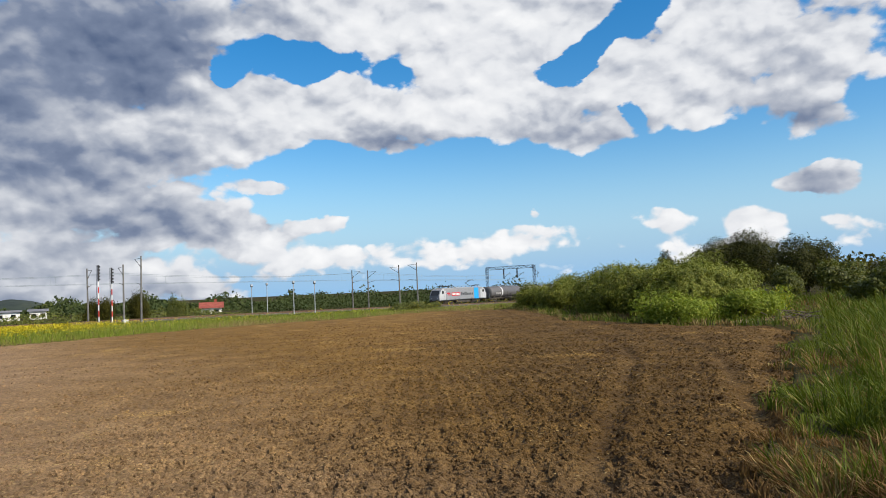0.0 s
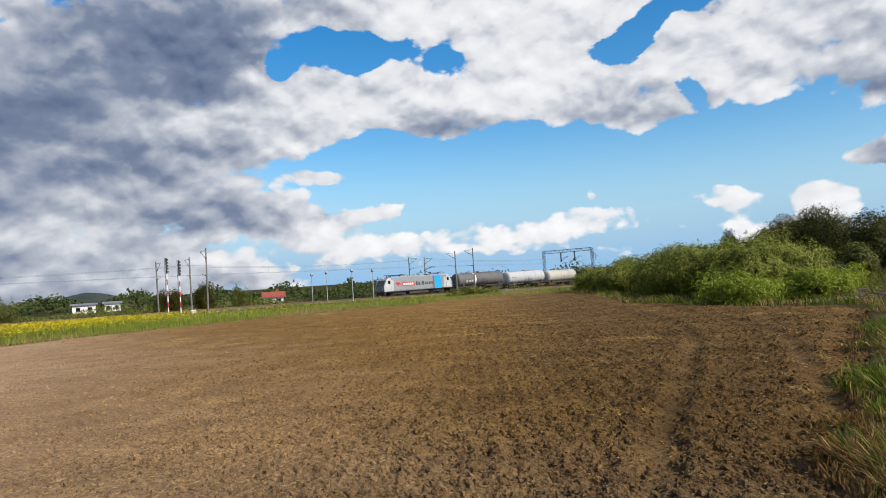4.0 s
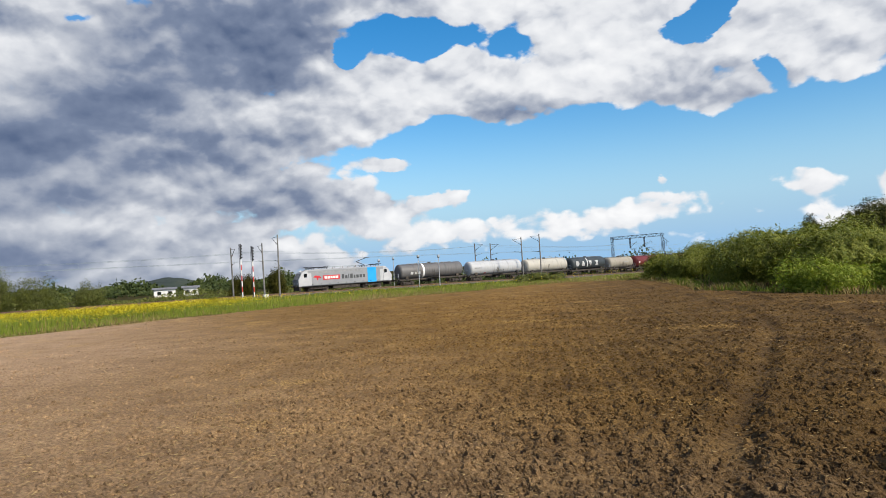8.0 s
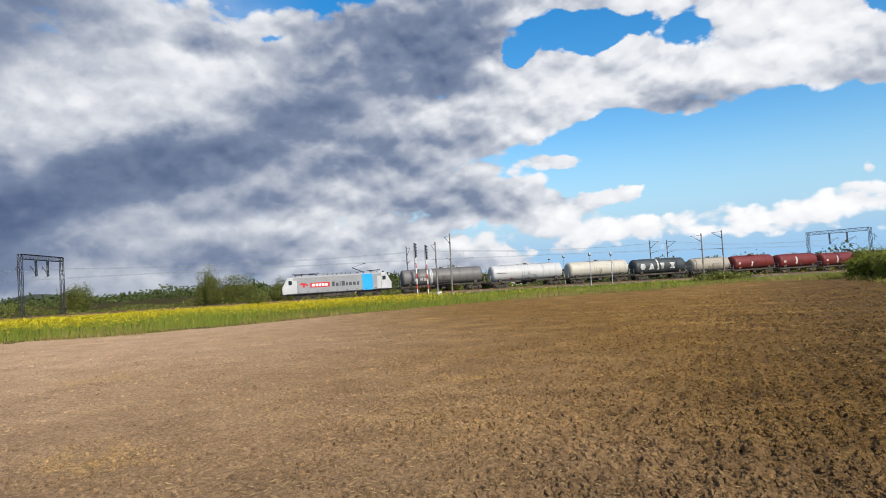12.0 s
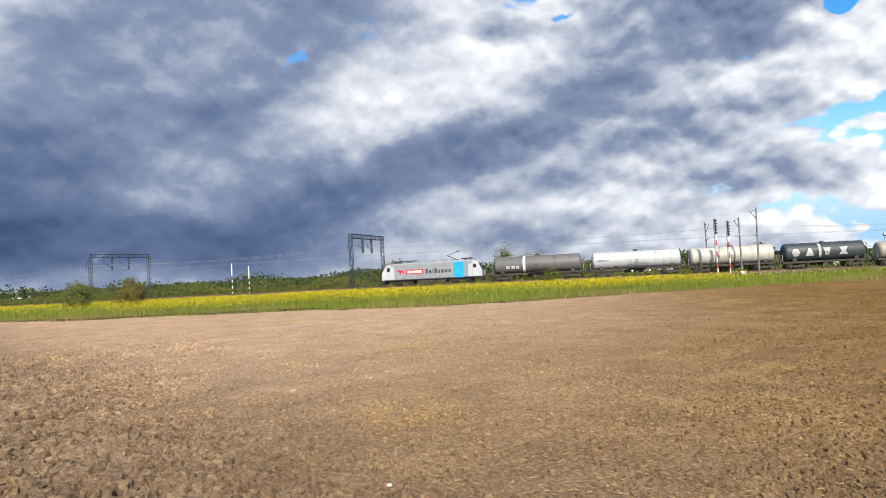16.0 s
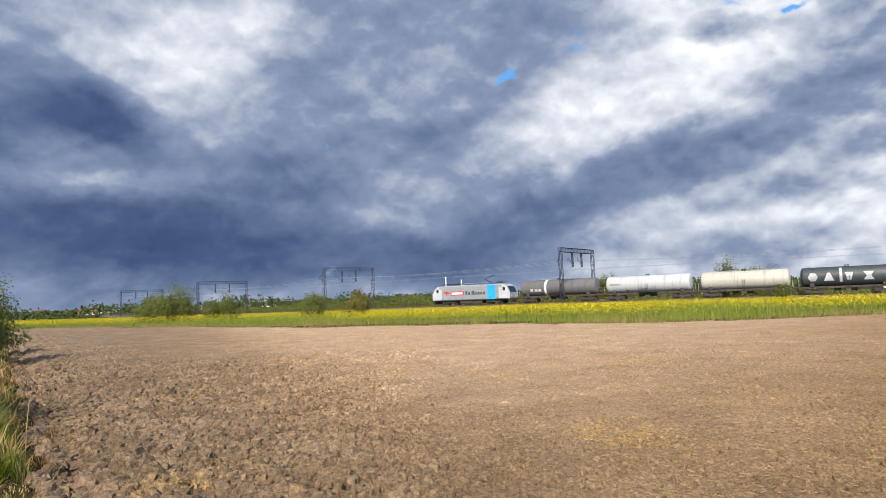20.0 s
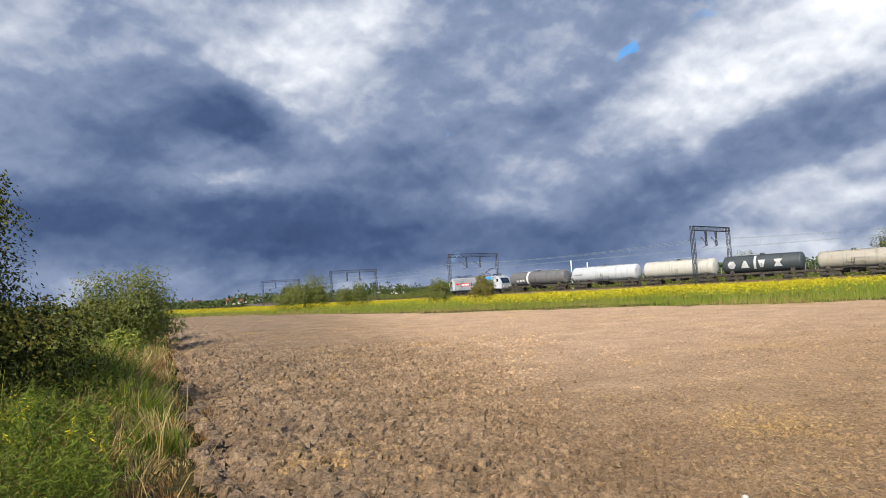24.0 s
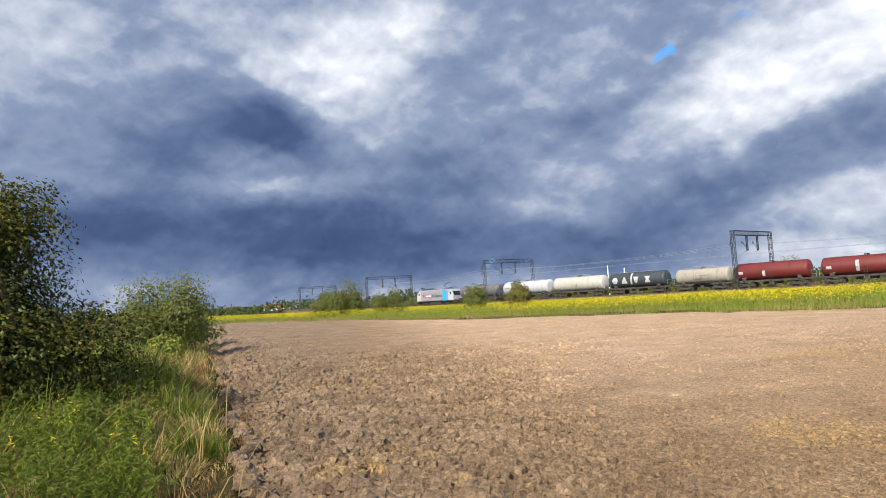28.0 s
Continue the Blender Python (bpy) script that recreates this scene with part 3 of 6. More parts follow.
def field_height(x, y, r, az):
    dirx = radians(3)
    w = x * math.cos(dirx) + y * math.sin(dirx)
    rows = np.sin(2 * np.pi * w / 0.26 + 4.0 * rough_noise(x, y, 1.6, 3, 31)) * 0.014 * np.clip((20 - az) / 20, 0, 1)
    left = np.maximum(np.clip(1 - (field_left(r) - az) * np.pi / 180 * r / 4.5, 0, 1), np.clip((az - 70) / 18, 0, 1) * np.clip((24 - r) / 12, 0, 1) * .8)
    w2 = x * math.sin(radians(9.5)) - y * math.cos(radians(9.5))
    rows = rows + np.sin(2 * np.pi * w2 / 0.45 + 2.0 * rough_noise(x, y, 2.0, 2, 37)) * 0.03 * left
    lump = (np.abs(rough_noise(x, y, 0.20, 2, 11, 0.6)) * 0.9 + np.abs(rough_noise(x, y, 0.085, 2, 19, 0.6)) * 0.9) * (0.052 * (1 - .45 * crusted(az)) + 0.055 * left)
    calm = 0.55 + 0.45 * np.clip(rough_noise(x, y, 6.0, 2, 47) * 3 + 0.5, 0, 1)
    z = rough_noise(x, y, 5.0, 3, 3) * 0.05 + rows + lump * calm
    line = np.interp(r, RUT_R, RUT_AZ)
    for off in (0.0, 1.75):
        side = (line - az) * np.pi / 180 * r - off
        rut = np.exp(-(side / 0.15) ** 2)
        z = z * (1 - 0.6 * rut) - 0.035 * rut + 0.028 * np.exp(-((np.abs(side) - 0.28) / 0.11) ** 2)
    rim_l = (field_left(r) - az) * np.pi / 180 * r
    rim_r = (az - field_right(r)) * np.pi / 180 * r
    z = z - 0.13 * np.exp(-((rim_l - 0.35) / 0.28) ** 2) - 0.10 * np.exp(-((rim_r - 0.3) / 0.28) ** 2)
    return z


def build_field():
    nr, nc = 460, 680
    s = np.linspace(0, 1, nc)[None, :]
    t = np.linspace(0, 1, nr)[:, None]
    r = 3.6 * (80 / 3.6) ** (np.clip((t - .08) / .92, 0, 1) ** 1.22) + 0 * s
    r = np.where(t < .08, .3 + 3.3 * t / .08, r)
    az = field_right(r) + (field_left(r) - field_right(r)) * s
    a = np.radians(az)
    jx = (lattice(np.arange(nr)[:, None] * 1.7 + s * 0, np.arange(nc)[None, :] * 1.3 + t * 0, 3) - .5) * 0.5
    r = r * (1 + jx * 0.006)
    x, y = -np.sin(a) * r, np.cos(a) * r
    z = field_height(x, y, r, az)
    z[:, 0] = -0.16
    z[:, -1] = -0.16
    inside = (r < field_reach(az) + rough_noise(az * 0.5, az * 0 + 3, 1.0, 3, 9)).ravel()
    f = grid_faces(nr, nc)[:, ::-1]
    f = f[inside[f].all(1)]
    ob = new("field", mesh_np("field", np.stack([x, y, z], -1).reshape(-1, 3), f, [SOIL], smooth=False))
    return tagged(ob, "freshly tilled brown field of crumbled clods with tyre ruts and straw remains", "field", kind="structure")


def clod_shapes(rng, n=7, coarse=False):
    bm = bmesh.new()
    if coarse:
        low = [bm.verts.new((1.1 * math.cos(a), 1.1 * math.sin(a), -.5)) for a in (.2, 1.8, 3.3, 4.9)]
        top = [bm.verts.new((.62 * math.cos(a), .62 * math.sin(a), .62)) for a in (.9, 3.0, 5.2)]
        for q in ((low[0], low[1], top[0]), (low[1], low[2], top[1]), (low[2], low[3], top[1]), (low[3], low[0], top[2]), (top[0], low[1], top[1]), (top[1], low[3], top[2]), (top[2], low[0], top[0]), (top[0], top[1], top[2])):
            bm.faces.new(q)
    else:
        bmesh.ops.create_icosphere(bm, subdivisions=1, radius=1)
    bm.verts.index_update()
    v = np.array([p.co[:] for p in bm.verts])
    f = np.array([[q.index for q in p.verts] for p in bm.faces])
    bm.free()
    out = []
    for _ in range(n):
        k = v * (1 + rng.normal(0, 0.2, (len(v), 1))) + rng.normal(0, 0.08 + 0.1 * coarse, v.shape)
        k = k * np.array([1, rng.uniform(.7, 1), rng.uniform(.5, .8)])
        out.append(k)
    return out, f


def scatter_clods(rng, count, r0, r1, size, power, keep=None):
    """Random spots on the field, denser near the camera, with the soil's own height."""
    r = r0 * (r1 / r0) ** rng.random(count)
    az = field_right(r) + (field_left(r) - field_right(r)) * rng.random(count)
    if keep:
        az = np.minimum(rng.uniform(keep[0], keep[1], count), field_left(r) - .5)
    ok = r < field_reach(az) - 0.4
    r, az = r[ok], az[ok]
    x, y = -np.sin(np.radians(az)) * r, np.cos(np.radians(az)) * r
    left = np.maximum(np.clip(1 - (field_left(r) - az) * np.pi / 180 * r / 5, 0, 1), np.clip((az - 70) / 18, 0, 1) * np.clip((24 - r) / 12, 0, 1))
    crowd = rough_noise(x, y, 1.6, 3, 71) * 0.4 + 0.66 * (1 - .62 * crusted(az)) + 0.4 * left
    line = np.interp(r, RUT_R, RUT_AZ)
    for off in (0.0, 1.75):
        crowd = crowd - 0.55 * np.exp(-(((line - az) * np.pi / 180 * r - off) / 0.14) ** 2)
    ok = rng.random(len(x)) < crowd
    x, y, r, az, left = x[ok], y[ok], r[ok], az[ok], left[ok]
    s = size * (0.35 + rng.random(len(x)) ** power) * (1 + 0.6 * left)
    return x, y, field_height(x, y, r, az), s


def build_clods(field):
    rng = np.random.default_rng(4)
    shapes, faces = clod_shapes(rng)
    meshes = [mesh_np("clod", k, faces, [SOIL]) for k in shapes]
    shapes, faces = clod_shapes(rng, 7, True)
    x, y, z, s = scatter_clods(rng, 135000, 4.1, 36, 0.034, 2.2)
    x2, y2, z2, s2 = scatter_clods(rng, 20000, 4.0, 22, 0.058, 2.2, (68, 99))
    x, y, z, s = (np.concatenate(q) for q in ((x, x2), (y, y2), (z, z2), (s, s2)))
    near = np.argsort(np.where(s > 0.030, np.hypot(x, y), 1e9))[:260]
    rest = np.setdiff1d(np.arange(len(x)), near)
    turn = rng.uniform(0, 2 * np.pi, len(x))
    V, F = [], []
    base = 0
    pick = rng.integers(0, len(shapes), len(x))
    for j, k in enumerate(shapes):
        i = rest[pick[rest] == j]
        c, sn = np.cos(turn[i])[:, None], np.sin(turn[i])[:, None]
        p = np.stack([k[None, :, 0] * c - k[None, :, 1] * sn, k[None, :, 0] * sn + k[None, :, 1] * c, np.broadcast_to(k[None, :, 2], (len(i), len(k)))], -1) * s[i][:, None, None]
        p = p + np.stack([x[i], y[i], z[i] + s[i] * 0.25], -1)[:, None, :]
        V.append(p.reshape(-1, 3))
        F.append((faces[None] + (np.arange(len(i)) * len(k))[:, None, None] + base).reshape(-1, 3))
        base += len(i) * len(k)
    ob = new("clods", mesh_np("clods", np.concatenate(V), np.concatenate(F), [SOIL]))
    ob.parent = field
    tagged(ob, "countless small soil clods", kind="stuff")
    for i in near:
        o = new("clod", meshes[pick[i]])
        o.parent = field
        o.matrix_basis = Matrix.LocRotScale((x[i], y[i], z[i] + s[i] * 0.25), Euler((rng.uniform(-.4, .4), rng.uniform(-.4, .4), turn[i])), (s[i],) * 3)


def field_stones():
    """Pale stones that the plough has turned up."""
    rng = np.random.default_rng(15)
    shapes, faces = clod_shapes(rng, 3)
    for k, (az, d, r) in zip(shapes, ((69.3, 5.97, 0.05), (69.9, 5.91, 0.045), (54.8, 5.45, 0.04))):
        p = bearing(az, d)
        z = float(field_height(np.array([p.x]), np.array([p.y]), np.array([d]), np.array([az]))[0])
        o = new("stone", mesh_np("stone", k * r * .6, faces, [STONE], smooth=True))
        o.location = (p.x, p.y, z + r * .3)
        tagged(o, "small pale stone lying on the tilled soil", "stone", "stones on the field")


def build_straw(field):
    rng = np.random.default_rng(8)
    n = 20000
    r = 3.0 * (34 / 3.0) ** rng.random(n)
    az = field_right(r) + (field_left(r) - field_right(r)) * rng.random(n)
    x, y = -np.sin(np.radians(az)) * r, np.cos(np.radians(az)) * r
    ok = (rough_noise(x, y, 2.6, 3, 91) * 1.7 + 0.25 > rng.random(n)) & (r < field_reach(az) - .5)
    x, y, r, az = x[ok], y[ok], r[ok], az[ok]
    m = len(x)
    z = field_height(x, y, r, az) + 0.012
    a, half, w = rng.uniform(0, np.pi, m), rng.uniform(.007, .024, m), rng.uniform(.0016, .003, m) * (1 + r / 26)
    d = np.stack([np.cos(a), np.sin(a), rng.uniform(-.35, .35, m)], -1) * half[:, None]
    s = np.stack([-np.sin(a), np.cos(a), 0 * a], -1) * w[:, None]
    up = np.stack([0 * a, 0 * a, w * 1.6], -1)
    c = np.stack([x, y, z], -1)
    V = np.stack([c - d - s, c - d + s, c - d + up, c + d - s, c + d + s, c + d + up], 1).reshape(-1, 3)
    i = np.arange(m)[:, None] * 6
    F = np.concatenate([i + np.array([[0, 3, 5, 2]]), i + np.array([[2, 5, 4, 1]]), i + np.array([[0, 1, 4, 3]])])
    ob = new("straw", mesh_np("straw", V, F, [STRAW]))
    ob.parent = field
    tagged(ob, "scattered pale straw bits", kind="stuff")
# ---- plants ----
def blades(name, base, height, lean, width, mats, idx, parent=None, far=False):
    """Tapering bent blades: base (n,3), height (n), lean (n,2) as a share of the height, width (n), material index (n)."""
    n = len(base)
    rng = np.random.default_rng(n)
    yaw = rng.uniform(0, np.pi, n)
    side = np.stack([np.cos(yaw), np.sin(yaw), 0 * yaw], -1) * width[:, None] * 0.5
    V = []
    for k, w in (((0.0, 0.9), (0.55, 1.0)) if far else ((0.0, 0.8), (0.42, 1.0), (0.78, 0.6))):
        p = base + np.stack([lean[:, 0] * k * k, lean[:, 1] * k * k, np.full(n, k) * (1 - 0.25 * k * np.hypot(lean[:, 0], lean[:, 1]))], -1) * height[:, None]
        V += [p - side * w, p + side * w]
    l = np.hypot(lean[:, 0], lean[:, 1])
    V.append(base + np.stack([lean[:, 0], lean[:, 1], 1 - 0.35 * l], -1) * height[:, None])
    V = np.stack(V, 1).reshape(-1, 3)
    if far:
        i = np.arange(n)[:, None] * 5
        quads, tris = i + np.array([[0, 1, 3, 2]]), i + np.array([[2, 3, 4]])
    else:
        i = np.arange(n)[:, None] * 7
        quads = np.concatenate([i + np.array([[0, 1, 3, 2]]), i + np.array([[2, 3, 5, 4]])])
        tris = i + np.array([[4, 5, 6]])
    ob = new(name, mesh_np(name, V, [quads, tris], mats, np.concatenate([idx] * (2 if far else 3))))
    ob.parent = parent
    return ob


def leaves(name, centre, out, size, mats, idx, parent, ratio=0.45, droop=0.0):
    """Pointed leaves at centre (n,3), facing about out (n,3), of length size (n), folded a little along the middle."""
    n = len(centre)
    rng = np.random.default_rng(n + 7)
    nrm = out + rng.normal(0, 0.42, (n, 3))
    nrm /= np.linalg.norm(nrm, axis=1, keepdims=True) + 1e-9
    t = rng.normal(0, 1, (n, 3)) + np.array([0, 0, -droop])
    t -= nrm * (t * nrm).sum(1, keepdims=True)
    t /= np.linalg.norm(t, axis=1, keepdims=True) + 1e-9
    b = np.cross(nrm, t)
    h, w = (size * 0.5)[:, None], (size * ratio * 0.5)[:, None]
    V = np.stack([centre - t * h, centre + b * w - nrm * w * .35 - t * h * .1, centre + t * h, centre - b * w - nrm * w * .35 - t * h * .1], 1).reshape(-1, 3)
    i = np.arange(n)[:, None] * 4
    F = np.concatenate([i + np.array([[0, 1, 2]]), i + np.array([[0, 2, 3]])])
    ob = new(name, mesh_np(name, V, F, mats, np.concatenate([idx, idx])))
    ob.parent = parent
    return ob


def crown_points(rng, lobes, n, depth=0.5, bumps=0.25):
    """Points in the shells of uneven lobes (x, y, z, rx, ry, rz), with the way out of each."""
    lobes = np.array(lobes, float)
    share = lobes[:, 3] * lobes[:, 5] + lobes[:, 3] * lobes[:, 4]
    k = rng.choice(len(lobes), n, p=share / share.sum())
    d = rng.normal(0, 1, (n, 3))
    d /= np.linalg.norm(d, axis=1, keepdims=True)
    f = 1 + bumps * (np.sin(d[:, 0] * 7 + k * 3) * np.sin(d[:, 1] * 6 + k) + np.sin(d[:, 2] * 8 + k * 2) * 0.7) + rng.normal(0, 0.06, n)
    rr = f * (1 - depth * rng.random(n) ** 1.7)
    p = lobes[k, :3] + d * lobes[k, 3:] * rr[:, None]
    return p, d


def make_stems(bm, rng, lobes, foot=0.12, base=(0, 0, 0), trunk=None):
    """A trunk or a few stems from the base to the middle of each lobe, and twigs on from there."""
    b = Vector(base)
    top = b
    if trunk:
        top = b + Vector((rng.normal(0, .05), rng.normal(0, .05), 1)) * trunk
        rod(bm, b - Vector((0, 0, .2)), top, foot, 8, foot * .7)
    for x, y, z, rx, ry, rz in lobes:
        c = Vector((x, y, z))
        s = top + Vector((rng.normal(0, foot), rng.normal(0, foot), 0))
        mid = s.lerp(c, .55) + Vector((rng.normal(0, .06), rng.normal(0, .06), .05)) * (c - s).length
        rod(bm, s - Vector((0, 0, 0 if trunk else .2)), mid, foot * .5, 6, foot * .34)
        rod(bm, mid, c, foot * .34, 6, foot * .2)
        for _ in range(4):
            d = Vector(rng.normal(0, 1, 3)) * 1.0
            d.normalize()
            rod(bm, c, c + Vector((d.x * rx, d.y * ry, abs(d.z) * rz)) * .85, foot * .16, 4, foot * .05)


def plant(name, at, lobes, n, size, leaf, label, category, seed, group="", foot=.1, trunk=None, depth=.5, ratio=.45, droop=0.0, second=None, bumps=.25):
    rng = np.random.default_rng(seed)
    o = thing(name, at, 0, label, category, group)
    bm = bmesh.new()
    make_stems(bm, rng, lobes, foot, trunk=trunk)
    part("trunk" if trunk else "stems", bm, BARK, o)
    p, d = crown_points(rng, lobes, n, depth, bumps)
    p[:, 2] = np.maximum(p[:, 2], 0.05)
    idx = (rng.random(n) < .14).astype(int) if second else np.zeros(n, int)
    leaves("crown", p, d + np.array([.25, 0, .35]), size * rng.uniform(.6, 1.3, n), [leaf] + ([second] if second else []), idx, o, ratio, droop)
    return o


def lobes_of(rng, rx, ry, h, n, low=.25, size=.5):
    """Lobes heaped into a mound of half widths rx, ry and height h."""
    out = []
    for _ in range(n):
        a, q = rng.uniform(0, 2 * np.pi), rng.random() ** .6 * .72
        r = size * rng.uniform(.7, 1.15)
        zc = h * (1 - r * .5) * rng.uniform(low, 1 - .35 * q) if h * low > .1 else h * .5
        zc = min(zc, h - r * min(rx, h) * .6)
        out.append((math.cos(a) * q * rx, math.sin(a) * q * ry, max(zc, h * .2), r * rx * .8, r * ry * .8, r * h * .62))
    return out


def near_grass(name, seed, spots, rim=0.0, mix=(.5, .3, .2), label=""):
    """Grass on given spots (x, y, height): green, dry and withered blades."""
    rng = np.random.default_rng(seed)
    x, y, h = spots
    n = len(x)
    size = .34 + .012 * np.hypot(x, y)
    i, j = np.floor(x / size), np.floor(y / size)
    cx, cy = (i + .2 + .6 * lattice(i, j, seed)) * size, (j + .2 + .6 * lattice(i, j, seed + 1)) * size
    vigour, hue = lattice(i, j, seed + 2), lattice(i, j, seed + 3)
    dx, dy = (x - cx) / size, (y - cy) / size
    x, y = cx + dx * size * .82, cy + dy * size * .82
    h = h * (.55 + .65 * vigour)
    rim = rim + (hue - .5) * .55
    z = land_z(x, y) - 0.03
    tone = rough_noise(x, y, 1.5, 3, seed) * 1.1 + rng.normal(0, .16, n) + .5 + rim
    idx = np.where(tone < mix[0], 0, np.where(tone < mix[0] + mix[1], 1, 2))
    lean = rng.normal(0, .26, (n, 2)) + np.array([-.2, .05]) + np.stack([dx, dy], -1) * .9
    hh = h * rng.uniform(.45, 1.15, n) * np.where(idx == 2, .7, np.where(idx == 1, .82, 1))
    ob = blades(name, np.stack([x, y, z], -1), hh, lean, rng.uniform(.005, .011, n) * (1 + np.hypot(x, y) / 14), [GRASS, HAY, RUSSET], idx)
    return tagged(ob, label, "grass", kind="stuff")


def polar_spots(rng, n, a0, a1, r0, r1):
    r = r0 * (r1 / r0) ** rng.random(n)
    az = rng.uniform(a0, a1, n)
    return -np.sin(np.radians(az)) * r, np.cos(np.radians(az)) * r, r, az


def build_near_verges():
    rng = np.random.default_rng(21)
    # beside the field's left rim, tall and mixed
    x, y, r, az = polar_spots(rng, 60000, 93, 117, 3.6, 50)
    d = (az - field_left(r)) * np.pi / 180 * r
    ok = (d > .04 - .25 * rng.random(len(x)) + .32 * rough_noise(x, y, 1.1, 2, 77)) & (d < 7)
    x, y, r, d = x[ok], y[ok], r[ok], d[ok]
    h = np.clip(.12 + .44 * np.clip(d, 0, 2.2) + .28 * rough_noise(x, y, 1.4, 3, 5) * np.clip(d, 0, 1), .10, 1.15)
    near_grass("tall_grass", 31, (x, y, h), .75 * np.exp(-d / 1.2) + .5 * np.clip((8.0 - r) / 3, 0, 1) + .04, mix=(.58, .46), label="tall tangled green and straw-coloured grass beside the field")
    x, y, r, az = polar_spots(rng, 26000, 98, 109, 8, 36)
    d = (az - field_left(r)) * np.pi / 180 * r
    ok = (d > .25 + .3 * rough_noise(x, y, 1.3, 2, 79)) & (d < 3.6)
    x, y, r, d = x[ok], y[ok], r[ok], d[ok]
    h = np.clip(.35 + .45 * np.clip(d, 0, 1.6) + .3 * rough_noise(x, y, 1.8, 3, 6), .25, 1.25)
    near_grass("tall_grass", 33, (x, y, h), .30, mix=(.55, .42), label="ripe straw-tipped grass along the verge before the shrubs")
    # beside the right rim
    x, y, r, az = polar_spots(rng, 52000, -42, -22, 3.8, 55)
    d = (field_right(r) - az) * np.pi / 180 * r
    reach = np.where(r > 24.5, 40, 12)
    ok = (d > .12 - .3 * rng.random(len(x)) + .45 * rough_noise(x, y, 1.1, 2, 78)) & (d < reach)
    x, y, r, d = x[ok], y[ok], r[ok], d[ok]
    h = np.clip(.12 + .34 * np.clip(d, 0, 1.8) + .30 * rough_noise(x, y, 1.3, 3, 15), .1, .95) * np.clip(.75 + 1.6 * rough_noise(x, y, .55, 2, 16), .22, 1.35)
    near_grass("verge_grass", 41, (x, y, h), .34 * np.exp(-d / .35) + .05, mix=(.86, .08), label="lush green verge grass with withered tufts at the field rim")
    # under and behind the shrubs, and along the far verge foot
    x, y, r, az = polar_spots(rng, 18000, -27, -3, 23, 56)
    ok = ~in_field(x, y, .1)
    x, y = x[ok], y[ok]
    near_grass("shrub_foot_grass", 51, (x, y, np.full(len(x), .4)), mix=(.66, .28), label="rough grass at the foot of the shrubs")


def seed_heads():
    """Dry seed stalks that stand over the near grass."""
    rng = np.random.default_rng(61)
    n = 110
    x, y, r, az = polar_spots(rng, n, 97, 116, 3.2, 12)
    d = (az - field_left(r)) * np.pi / 180 * r
    ok = d > .15
    x, y = x[ok], y[ok]
    n = len(x)
    h = rng.uniform(.5, .95, n)
    lean = rng.normal(0, .25, (n, 2)) + np.array([-.15, .1])
    ob = blades("seed_stalks", np.stack([x, y, land_z(x, y)], -1), h, lean, np.full(n, .012), [HAY], np.zeros(n, int))
    tagged(ob, "dry straw-coloured seed stalks over the grass", "grass", kind="stuff")


